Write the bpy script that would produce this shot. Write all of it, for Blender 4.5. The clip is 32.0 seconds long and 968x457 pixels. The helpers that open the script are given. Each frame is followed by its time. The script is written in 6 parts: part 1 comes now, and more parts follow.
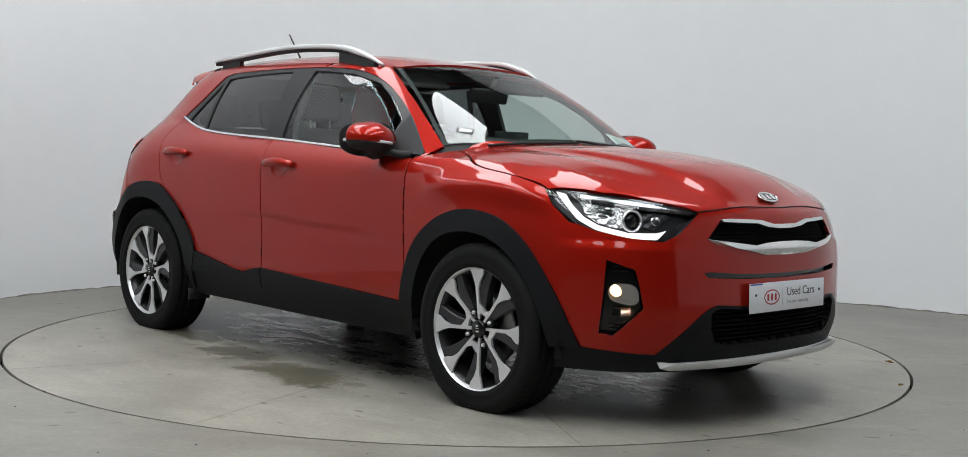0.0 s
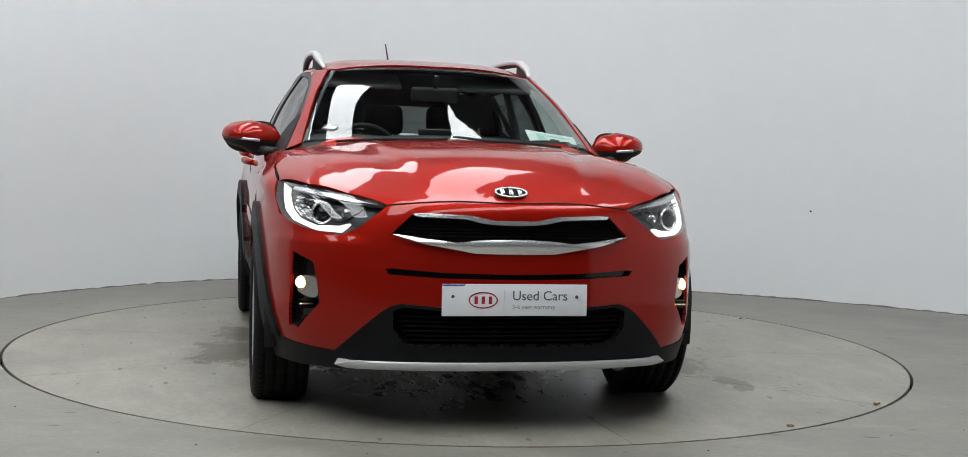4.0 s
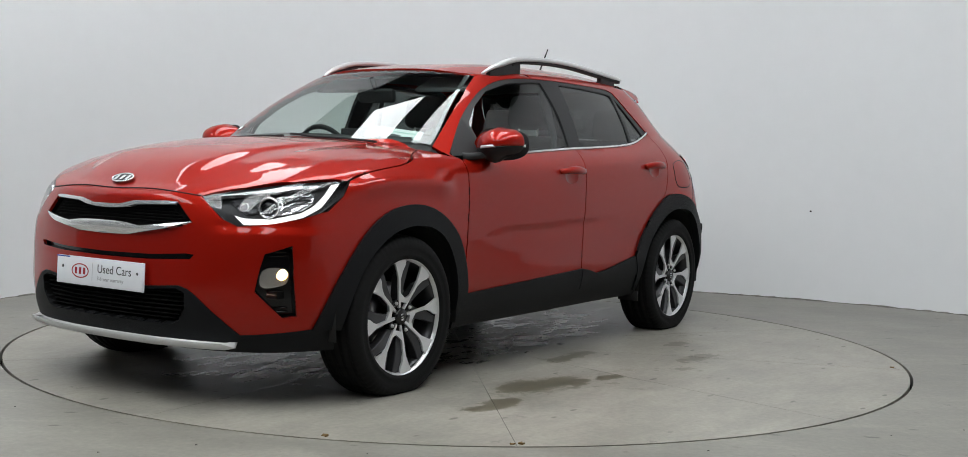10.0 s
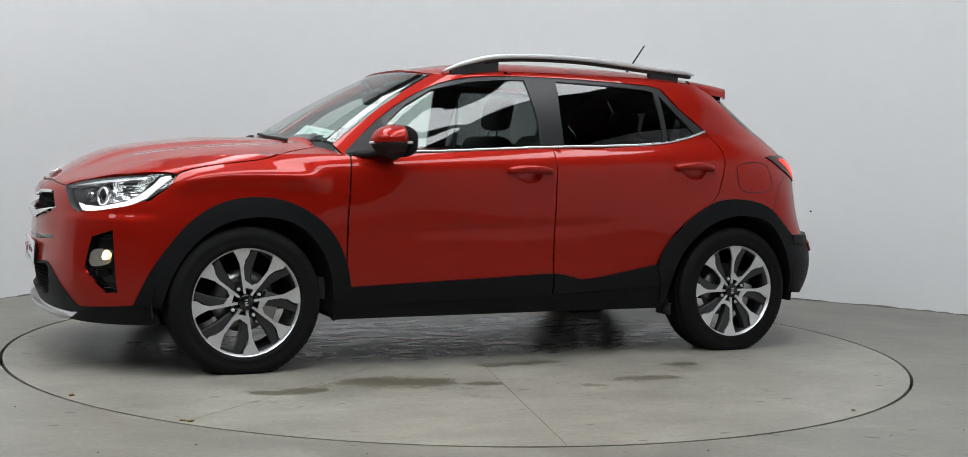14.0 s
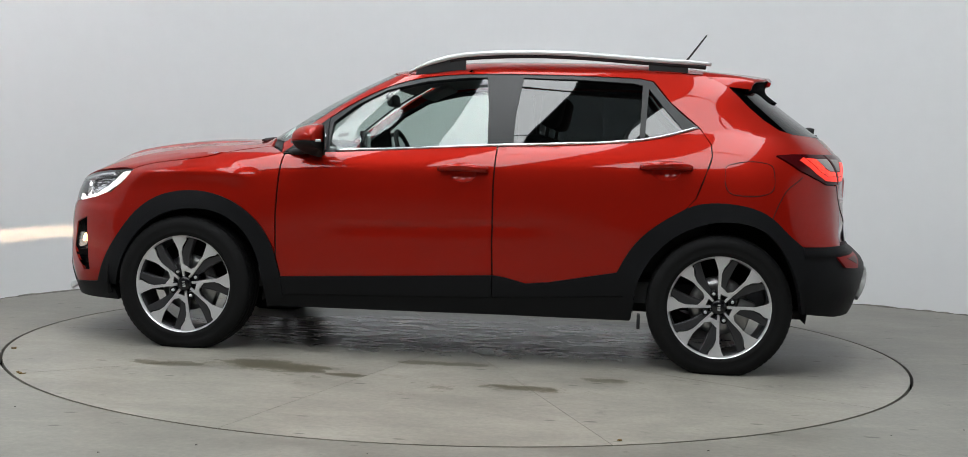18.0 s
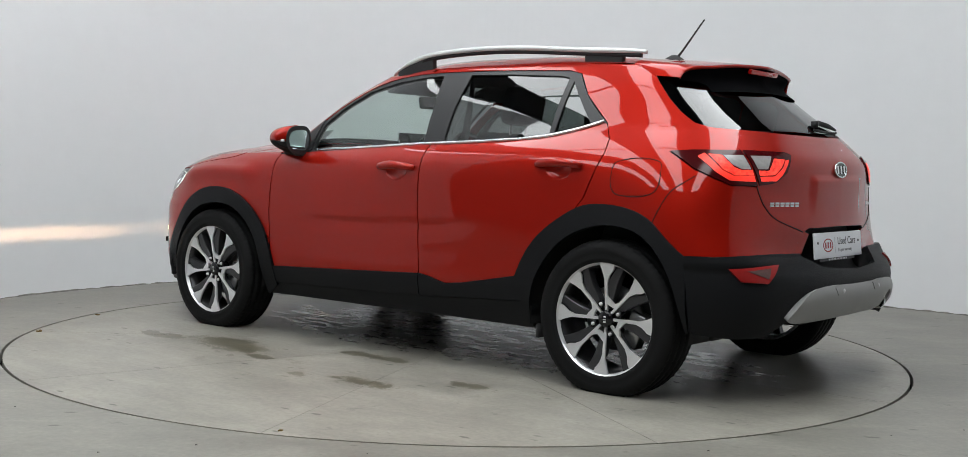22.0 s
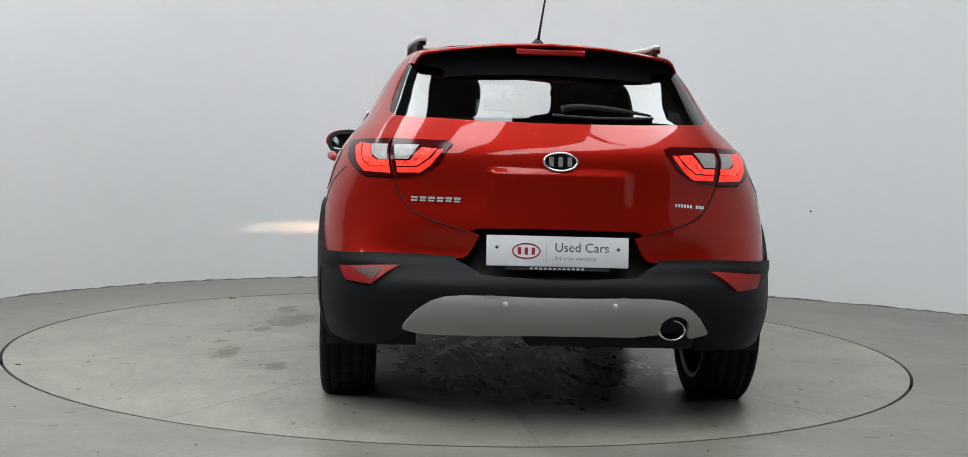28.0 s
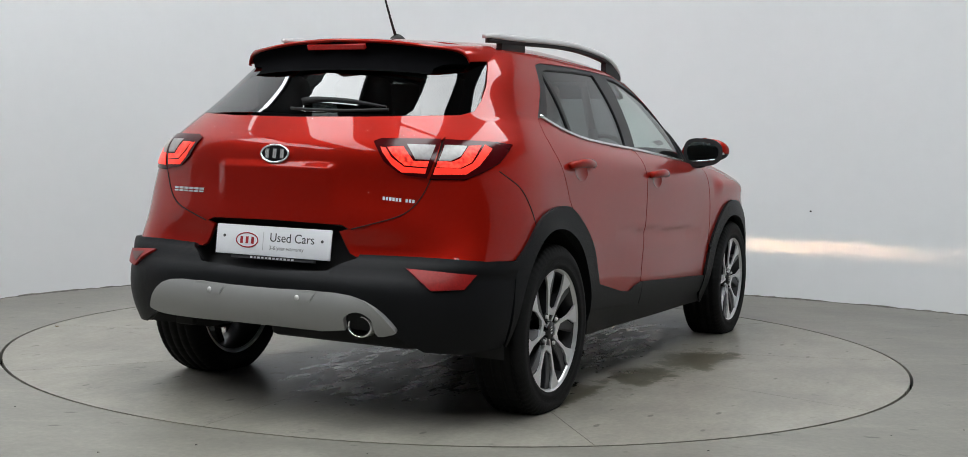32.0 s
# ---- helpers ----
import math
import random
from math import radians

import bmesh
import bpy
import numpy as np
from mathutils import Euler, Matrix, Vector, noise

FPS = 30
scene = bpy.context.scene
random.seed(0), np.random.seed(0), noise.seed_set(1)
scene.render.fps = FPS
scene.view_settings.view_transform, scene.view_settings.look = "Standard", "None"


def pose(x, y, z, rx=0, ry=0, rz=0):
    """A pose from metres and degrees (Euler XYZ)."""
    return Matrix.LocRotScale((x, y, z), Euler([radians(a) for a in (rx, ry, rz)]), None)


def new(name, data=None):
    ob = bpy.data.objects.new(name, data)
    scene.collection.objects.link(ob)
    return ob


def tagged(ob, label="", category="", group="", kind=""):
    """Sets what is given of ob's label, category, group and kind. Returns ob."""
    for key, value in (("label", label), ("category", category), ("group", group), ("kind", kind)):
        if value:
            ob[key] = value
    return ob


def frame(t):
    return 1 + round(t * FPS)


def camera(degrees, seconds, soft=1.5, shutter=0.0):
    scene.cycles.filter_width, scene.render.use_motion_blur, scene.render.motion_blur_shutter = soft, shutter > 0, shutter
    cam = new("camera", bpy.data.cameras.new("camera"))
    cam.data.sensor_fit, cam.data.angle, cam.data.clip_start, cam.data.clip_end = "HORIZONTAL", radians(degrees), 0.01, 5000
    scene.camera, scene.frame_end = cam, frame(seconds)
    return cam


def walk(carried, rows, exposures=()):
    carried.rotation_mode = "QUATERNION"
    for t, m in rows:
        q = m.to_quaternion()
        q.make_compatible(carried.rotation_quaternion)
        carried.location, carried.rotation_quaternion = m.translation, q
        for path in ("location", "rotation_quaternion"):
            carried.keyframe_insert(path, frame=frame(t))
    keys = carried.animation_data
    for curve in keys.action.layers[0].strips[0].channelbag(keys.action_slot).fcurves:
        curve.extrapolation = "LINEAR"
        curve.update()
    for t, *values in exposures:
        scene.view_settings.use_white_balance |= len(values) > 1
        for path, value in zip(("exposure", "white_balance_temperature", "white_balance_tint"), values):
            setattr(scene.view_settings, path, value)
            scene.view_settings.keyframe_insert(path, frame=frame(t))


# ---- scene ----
# A hatchback turns on a motor-driven disc in a round white photo studio; the camera stands still.
from mathutils.bvhtree import BVHTree

cam = camera(44.64, 32.0, soft=0.8)
EYE = pose(0, -6.192, 0.971, 90 - 3.411, 0, -1.087) @ pose(0, 0, 0, 0, 0, 1.704)
walk(cam, [(0, EYE), (32, EYE)])

# ---- light: a grey ceiling with white light panels over the disc ----
scene.view_settings.exposure = 0.0
world = bpy.data.worlds.new("studio_world")
scene.world = world
world.use_nodes = True
world.node_tree.nodes["Background"].inputs["Color"].default_value = (0.75, 0.85, 1.0, 1)
world.node_tree.nodes["Background"].inputs["Strength"].default_value = 0.02
PANEL_LIGHT = 7.5


# ---- materials ----
def material(name, colour=(0.5, 0.5, 0.5), rough=0.5, metal=0.0, grain=0.0, grain_size=60.0, stain=0.0, stain_size=3.0, bump=0.0,
             bump_size=200.0, coat=0.0, emit=None, strength=0.0, rough_vary=0.0, emit_vary=0.0, transmission=0.0, ior=1.45, alpha=1.0, spec=0.5):
    m = bpy.data.materials.new(name)
    m.use_nodes = True
    nt = m.node_tree
    b = nt.nodes["Principled BSDF"]
    b.inputs["Base Color"].default_value = (*colour, 1)
    b.inputs["Roughness"].default_value = rough
    b.inputs["Metallic"].default_value = metal
    b.inputs["Coat Weight"].default_value = coat
    b.inputs["Coat Roughness"].default_value = 0.008
    b.inputs["Coat IOR"].default_value = 1.38
    b.inputs["Transmission Weight"].default_value = transmission
    b.inputs["IOR"].default_value = ior
    b.inputs["Alpha"].default_value = alpha
    b.inputs["Specular IOR Level"].default_value = spec
    if emit:
        b.inputs["Emission Color"].default_value = (*emit, 1)
        b.inputs["Emission Strength"].default_value = strength
    co = nt.nodes.new("ShaderNodeTexCoord")

    def noisy(size, detail=5):
        n = nt.nodes.new("ShaderNodeTexNoise")
        n.inputs["Scale"].default_value, n.inputs["Detail"].default_value = size, detail
        nt.links.new(co.outputs["Object"], n.inputs["Vector"])
        return n.outputs["Fac"]

    def ranged(fac, lo, hi, a=0.25, c=0.75):
        r = nt.nodes.new("ShaderNodeMapRange")
        r.inputs["From Min"].default_value, r.inputs["From Max"].default_value = a, c
        r.inputs["To Min"].default_value, r.inputs["To Max"].default_value = lo, hi
        nt.links.new(fac, r.inputs["Value"])
        return r.outputs["Result"]

    value = None
    for amount, size in ((grain, grain_size), (stain, stain_size)):
        if amount:
            v = ranged(noisy(size), 1 - amount, 1 + amount)
            if value is None:
                value = v
            else:
                mu = nt.nodes.new("ShaderNodeMath")
                mu.operation = "MULTIPLY"
                nt.links.new(value, mu.inputs[0]), nt.links.new(v, mu.inputs[1])
                value = mu.outputs[0]
    if value is not None:
        hsv = nt.nodes.new("ShaderNodeHueSaturation")
        hsv.inputs["Color"].default_value = (*colour, 1)
        nt.links.new(value, hsv.inputs["Value"])
        nt.links.new(hsv.outputs["Color"], b.inputs["Base Color"])
    if emit_vary:
        nt.links.new(ranged(noisy(grain_size, 2), strength * (1 - emit_vary), strength * (1 + emit_vary), .35, .65), b.inputs["Emission Strength"])
    if rough_vary:
        nt.links.new(ranged(noisy(stain_size * 2.3), max(0.0, rough - rough_vary), min(1.0, rough + rough_vary)), b.inputs["Roughness"])
    if bump:
        bp = nt.nodes.new("ShaderNodeBump")
        bp.inputs["Strength"].default_value, bp.inputs["Distance"].default_value = bump, 0.002
        nt.links.new(noisy(bump_size), bp.inputs["Height"])
        nt.links.new(bp.outputs["Normal"], b.inputs["Normal"])
    return m


RED = material("red_metallic_paint", (0.295, 0.0080, 0.0028), 0.42, 0.45, spec=0.05, grain=0.05, grain_size=900, coat=0.9, stain=0.03, stain_size=1.5)
BLACK_GLOSS = material("gloss_black_plastic", (0.006, 0.006, 0.007), 0.12, grain=0.1, grain_size=300)
CLADDING = material("grey_black_cladding", (0.0050, 0.0054, 0.0064), 0.5, spec=0.19, grain=0.08, grain_size=500, bump=0.35, bump_size=900, stain=0.06)
BLACK_MATT = material("matt_black_plastic", (0.010, 0.010, 0.011), 0.7, grain=0.1, grain_size=300)
DARK = material("dark_underbody", (0.008, 0.008, 0.008), 0.8, grain=0.3, grain_size=20)
SEAM = material("seam_shadow_rubber", (0.004, 0.002, 0.002), 0.8)
RUBBER = material("tyre_rubber", (0.0035, 0.0035, 0.0037), 0.7, spec=0.22, grain=0.18, grain_size=120, stain=0.15, stain_size=8, bump=0.3, bump_size=500)
ALLOY = material("machined_alloy", (0.68, 0.68, 0.69), 0.32, 0.6, grain=0.06, grain_size=400)
ALLOY_DARK = material("dark_grey_alloy_paint", (0.045, 0.045, 0.048), 0.34, 0.5, grain=0.08, grain_size=300)
CHROME = material("satin_chrome", (0.80, 0.80, 0.81), 0.20, 0.85, grain=0.03, grain_size=200)
SATIN = material("satin_silver_plastic", (0.58, 0.58, 0.585), 0.34, 0.35, grain=0.05, grain_size=400)
PILLAR = material("satin_black_pillar_film", (0.009, 0.0095, 0.0105), 0.42, grain=0.08, grain_size=400)
GRILLE_SILVER = material("bright_satin_silver", (0.80, 0.80, 0.81), 0.24, 0.8, grain=0.03, grain_size=200)
SKID_GREY = material("mid_grey_satin_plastic", (0.29, 0.29, 0.285), 0.40, 0.2, grain=0.05, grain_size=400)
STEEL = material("brake_disc_steel", (0.35, 0.35, 0.35), 0.35, 1.0, grain=0.1)

def natural(k, v, q):
    """Natural cubic spline through the values v at knots k, at q."""
    k, v, q = np.asarray(k, float), np.asarray(v, float), np.asarray(q, float)
    n, h = len(k), np.diff(k)
    a, b = np.zeros((n, n)), np.zeros_like(v)
    a[0, 0] = a[-1, -1] = 1
    for i in range(1, n - 1):
        a[i, i - 1], a[i, i], a[i, i + 1] = h[i - 1], 2 * (h[i - 1] + h[i]), h[i]
        b[i] = 6 * ((v[i + 1] - v[i]) / h[i] - (v[i] - v[i - 1]) / h[i - 1])
    m = np.linalg.solve(a, b.reshape(n, -1)).reshape(v.shape)
    i = np.clip(np.searchsorted(k, q) - 1, 0, n - 2)
    ex = (1,) * (v.ndim - 1)
    l, r, hi = (k[i + 1] - q).reshape(-1, *ex), (q - k[i]).reshape(-1, *ex), h[i].reshape(-1, *ex)
    return m[i] * l ** 3 / (6 * hi) + m[i + 1] * r ** 3 / (6 * hi) + (v[i] / hi - m[i] * hi / 6) * l + (v[i + 1] / hi - m[i + 1] * hi / 6) * r


def sheet(net, nu, nv):
    """A smooth sheet through a net of points (rings, columns, 3), with nv by nu points."""
    net = np.asarray(net, float)
    cu = np.r_[0, np.cumsum(np.linalg.norm(np.diff(net, axis=1), axis=2).mean(0))]
    cv = np.r_[0, np.cumsum(np.linalg.norm(np.diff(net, axis=0), axis=2).mean(1))]
    g = natural(cv, net, np.linspace(0, cv[-1], nv))
    return natural(cu, g.transpose(1, 0, 2), np.linspace(0, cu[-1], nu)).transpose(1, 0, 2)


# Body strip: rings from the sill upwards; the columns run from the nose's middle round the left side to the tail's middle.
BODY = [
    [(2.05, 0, .215), (2.03, .3, .215), (1.975, .52, .212), (1.84, .70, .21), (1.60, .80, .21), (1.29, .82, .21), (.84, .785, .215), (.3, .785, .215), (-.22, .785, .22), (-.8, .79, .225), (-1.29, .82, .24), (-1.62, .82, .25), (-1.83, .70, .255), (-1.92, .5, .255), (-1.955, .25, .255), (-1.965, 0, .255)],
    [(2.105, 0, .35), (2.085, .3, .35), (2.015, .54, .35), (1.875, .72, .35), (1.63, .835, .35), (1.29, .868, .35), (.84, .832, .36), (.3, .828, .36), (-.22, .83, .36), (-.8, .838, .365), (-1.29, .87, .375), (-1.65, .855, .38), (-1.875, .725, .39), (-1.96, .5, .39), (-1.995, .25, .39), (-2.005, 0, .39)],
    [(2.11, 0, .52), (2.09, .3, .52), (2.02, .54, .52), (1.875, .725, .52), (1.63, .838, .52), (1.29, .872, .53), (.84, .845, .53), (.3, .838, .53), (-.22, .84, .53), (-.8, .848, .535), (-1.29, .875, .54), (-1.65, .86, .54), (-1.86, .73, .54), (-1.96, .5, .54), (-2.005, .25, .54), (-2.015, 0, .54)],
    [(2.107, 0, .60), (2.087, .3, .60), (2.015, .535, .60), (1.867, .725, .605), (1.62, .836, .61), (1.29, .871, .615), (.84, .85, .615), (.3, .844, .615), (-.22, .846, .615), (-.8, .853, .615), (-1.29, .876, .62), (-1.64, .857, .62), (-1.83, .724, .605), (-1.888, .5, .598), (-1.936, .25, .598), (-1.95, 0, .598)],
    [(2.10, 0, .67), (2.08, .3, .67), (2.005, .53, .68), (1.855, .72, .69), (1.61, .83, .70), (1.29, .866, .70), (.84, .852, .70), (.3, .848, .70), (-.22, .85, .70), (-.8, .855, .70), (-1.29, .872, .70), (-1.63, .85, .70), (-1.805, .71, .70), (-1.88, .5, .70), (-1.93, .25, .70), (-1.945, 0, .70)],
    [(2.09, 0, .765), (2.06, .3, .77), (1.97, .52, .79), (1.81, .70, .815), (1.58, .805, .84), (1.29, .84, .845), (.84, .845, .84), (.3, .85, .845), (-.22, .852, .85), (-.8, .853, .86), (-1.29, .855, .87), (-1.60, .825, .87), (-1.785, .69, .87), (-1.870, .48, .87), (-1.918, .24, .87), (-1.93, 0, .87)],
    [(2.07, 0, .805), (2.035, .3, .81), (1.93, .50, .835), (1.76, .665, .87), (1.55, .765, .90), (1.29, .80, .92), (.84, .822, .925), (.3, .832, .945), (-.22, .834, .96), (-.8, .83, .985), (-1.27, .815, 1.0), (-1.54, .775, 1.01), (-1.74, .655, 1.015), (-1.845, .45, 1.02), (-1.89, .22, 1.025), (-1.90, 0, 1.025)],
    [(2.03, 0, .83), (1.99, .28, .838), (1.87, .47, .868), (1.68, .62, .91), (1.50, .70, .935), (1.27, .74, .96), (.84, .782, .968), (.3, .782, 1.0), (-.22, .778, 1.028), (-.8, .762, 1.065), (-1.2, .725, 1.12), (-1.47, .685, 1.12), (-1.64, .59, 1.12), (-1.755, .41, 1.118), (-1.805, .21, 1.12), (-1.82, 0, 1.12)],
]
# The tail's edge above the lamps: two close rings turn its upright face into the sloping shelf below the rear window.
_line = natural(np.arange(8.0), np.array(BODY, float), np.array([5.90, 6.12]))
_line[0, 12:] = [(-1.750, .662, 1.000), (-1.859, .457, 1.008), (-1.903, .225, 1.012), (-1.914, 0, 1.012)]
_line[1, 12:] = [(-1.731, .650, 1.024), (-1.841, .450, 1.031), (-1.885, .223, 1.035), (-1.896, 0, 1.035)]
BODY = [[tuple(p) for p in ring] for ring in BODY[:6]] + [[tuple(float(c) for c in p) for p in _line[0]], [tuple(float(c) for c in p) for p in _line[1]], BODY[7]]
# Greenhouse: from the cowl and belt up to the roof's edge.
GLASS = [
    [(1.05, 0, 1.042), (1.01, .35, 1.033), (.915, .624, 1.008), (.80, .74, .975), (.55, .775, .985), (.3, .778, 1.0), (-.22, .775, 1.028), (-.8, .76, 1.065), (-1.2, .722, 1.125), (-1.47, .68, 1.125), (-1.64, .58, 1.125), (-1.75, .40, 1.124), (-1.82, 0, 1.126)],
    [(.845, 0, 1.163), (.818, .34, 1.155), (.738, .592, 1.131), (.625, .688, 1.108), (.43, .720, 1.10), (.22, .731, 1.115), (-.22, .734, 1.14), (-.78, .721, 1.165), (-1.13, .684, 1.205), (-1.37, .645, 1.21), (-1.52, .56, 1.215), (-1.615, .39, 1.22), (-1.69, 0, 1.225)],
    [(.635, 0, 1.284), (.612, .33, 1.276), (.540, .548, 1.261), (.455, .620, 1.245), (.31, .645, 1.243), (.13, .66, 1.255), (-.22, .668, 1.27), (-.75, .66, 1.285), (-1.06, .63, 1.305), (-1.27, .605, 1.31), (-1.405, .53, 1.315), (-1.49, .38, 1.32), (-1.56, 0, 1.325)],
    [(.40, 0, 1.402), (.38, .32, 1.394), (.315, .487, 1.382), (.245, .544, 1.375), (.15, .565, 1.374), (.03, .575, 1.385), (-.22, .585, 1.395), (-.70, .58, 1.40), (-.98, .565, 1.40), (-1.17, .545, 1.40), (-1.32, .49, 1.40), (-1.42, .36, 1.403), (-1.48, 0, 1.405)],
]
HOOD = [
    [(2.03, 0, .83), (1.99, .28, .838), (1.87, .47, .868), (1.68, .62, .91)],
    [(1.88, 0, .921), (1.84, .26, .923), (1.72, .49, .924), (1.55, .68, .932)],
    [(1.60, 0, .993), (1.56, .27, .989), (1.48, .52, .972), (1.35, .725, .952)],
    [(1.30, 0, 1.028), (1.27, .29, 1.021), (1.20, .55, .998), (1.10, .755, .962)],
    [(1.05, 0, 1.042), (1.01, .33, 1.033), (.94, .58, 1.010), (.84, .775, .970)],
]
ROOF = [
    [(.40, 0, 1.405), (.38, .32, 1.395), (.31, .48, 1.375), (.20, .553, 1.371)],
    [(.10, 0, 1.452), (.10, .3, 1.445), (.07, .47, 1.422), (.03, .575, 1.387)],
    [(-.30, 0, 1.472), (-.30, .3, 1.466), (-.30, .48, 1.442), (-.30, .587, 1.398)],
    [(-.75, 0, 1.472), (-.75, .3, 1.466), (-.75, .48, 1.444), (-.75, .58, 1.402)],
    [(-1.15, 0, 1.455), (-1.14, .29, 1.448), (-1.12, .46, 1.43), (-1.08, .555, 1.402)],
    [(-1.48, 0, 1.425), (-1.43, .27, 1.42), (-1.36, .42, 1.412), (-1.26, .52, 1.402)],
]
def envelope(n=1):
    """Vertices and quads of the whole outer form, both halves, with the gaps between its sheets closed."""
    vs, fs = [], []

    def add(g):
        nv, nu = g.shape[:2]
        for side in (1, -1):
            o = sum(len(v) for v in vs)
            vs.append((g * (1, side, 1)).reshape(-1, 3))
            i = (np.arange(nv - 1)[:, None] * nu + np.arange(nu - 1)).ravel() + o
            fs.append(np.stack([i, i + 1, i + nu + 1, i + nu], -1))

    body, glass_, hood, roof_ = (sheet(net, nu * n, nv * n) for net, nu, nv in ((BODY, 150, 44), (GLASS, 110, 24), (HOOD, 34, 44), (ROOF, 30, 50)))
    for g in (body, glass_, hood, roof_):
        add(g)
    for edge, others in ((glass_[0], np.concatenate([body[-1], hood[-1]])), (glass_[-1], np.concatenate([roof_[0], roof_[:, -1], roof_[-1]])),
                         (roof_[:, -1], glass_[-1]), (hood[:, -1], body[-1]), (hood[-1], glass_[0]), (body[-1], np.concatenate([glass_[0], hood[:, -1], hood[0]]))):
        near = others[np.argmin(np.linalg.norm(edge[:, None] - others[None], axis=2), axis=1)]
        add(np.stack([edge, near]))
    return np.concatenate(vs), np.concatenate(fs)


# ---- building tools ----
def mesh_object(name, bm, mat, parent=None, label="", smooth=True):
    me = bpy.data.meshes.new(name)
    bm.to_mesh(me)
    bm.free()
    if smooth:
        me.polygons.foreach_set("use_smooth", [True] * len(me.polygons))
    if "even" in me.attributes:
        ns = np.empty(3 * len(me.vertices), np.float32)
        me.attributes["even"].data.foreach_get("vector", ns)
        me.normals_split_custom_set_from_vertices(ns.reshape(-1, 3).tolist())
        me.attributes.remove(me.attributes["even"])
    for m in mat if isinstance(mat, (list, tuple)) else [mat]:
        me.materials.append(m)
    ob = new(name, me)
    ob.parent = parent
    if label:
        ob["label"] = label
    return ob


def part(name, bm, mat, parent, label="", smooth=True):
    return mesh_object(name, bm, mat, parent, label, smooth)


def from_arrays(vs, fs):
    me = bpy.data.meshes.new("scratch")
    me.from_pydata([tuple(v) for v in vs], [], [tuple(int(i) for i in f) for f in fs])
    bm = bmesh.new()
    bm.from_mesh(me)
    bpy.data.meshes.remove(me)
    return bm


def box(bm, x0, x1, y0, y1, z0, z1, m=None, bevel=0.0):
    r = bmesh.ops.create_cube(bm, size=1.0, matrix=(m or Matrix()) @ Matrix.Translation(((x0 + x1) / 2, (y0 + y1) / 2, (z0 + z1) / 2)) @ Matrix.Diagonal((abs(x1 - x0), abs(y1 - y0), abs(z1 - z0), 1)))
    if bevel:
        es = list({e for v in r["verts"] for e in v.link_edges})
        bmesh.ops.bevel(bm, geom=es, offset=bevel, segments=3, profile=0.5, affect="EDGES")
    return bm


def turned(profile, n=48, m=None, full=True):
    """A ring-like solid: the profile's (radius, height along the axis) turned round z, closed on itself when full."""
    k = len(profile)
    vs = [(r * math.cos(2 * math.pi * i / n), r * math.sin(2 * math.pi * i / n), h) for i in range(n) for r, h in profile]
    fs = []
    for i in range(n):
        j = (i + 1) % n
        for a in range(k if full else k - 1):
            b = (a + 1) % k
            fs.append((i * k + a, j * k + a, j * k + b, i * k + b))
    bm = from_arrays(vs, fs)
    if m is not None:
        bm.transform(m)
    return bm


def swept(points, section, closed=False, scale=None, up=(0, 0, 1)):
    """A bar: the section's (across, up) corners swept along the points."""
    pts = [Vector(p) for p in points]
    n, k = len(pts), len(section)
    vs, fs = [], []
    for i, p in enumerate(pts):
        a, b = pts[(i - 1) % n if closed else max(i - 1, 0)], pts[(i + 1) % n if closed else min(i + 1, n - 1)]
        d = (b - a).normalized()
        s = d.cross(Vector(up)).normalized()
        w = s.cross(d)
        f = scale[i] if scale else 1.0
        vs += [p + s * (c[0] * f) + w * (c[1] * f) for c in section]
    for i in range(n if closed else n - 1):
        j = (i + 1) % n
        for a in range(k):
            b = (a + 1) % k
            fs.append((i * k + a, i * k + b, j * k + b, j * k + a))
    if not closed:
        fs += [tuple(range(k))[::-1], tuple((n - 1) * k + a for a in range(k))]
    return from_arrays(vs, fs)


def circle(r, n=10, squash=1.0):
    return [(r * math.cos(2 * math.pi * i / n), r * squash * math.sin(2 * math.pi * i / n)) for i in range(n)]


def flipped(bm):
    """The mirror image in the car's middle plane."""
    bm = bm.copy()
    bmesh.ops.transform(bm, matrix=Matrix.Diagonal((1, -1, 1, 1)), verts=bm.verts)
    bmesh.ops.reverse_faces(bm, faces=bm.faces)
    if "even" in bm.verts.layers.float_vector:
        layer = bm.verts.layers.float_vector["even"]
        for v in bm.verts:
            v[layer] = Vector(v[layer]) * Vector((1, -1, 1))
    return bm


def smooth_path(points, n):
    p = np.asarray(points, float)
    k = np.r_[0, np.cumsum(np.linalg.norm(np.diff(p, axis=0), axis=1))]
    return natural(k, p, np.linspace(0, k[-1], n))


# ---- panels that follow the car's outer form ----
from mathutils.geometry import delaunay_2d_cdt

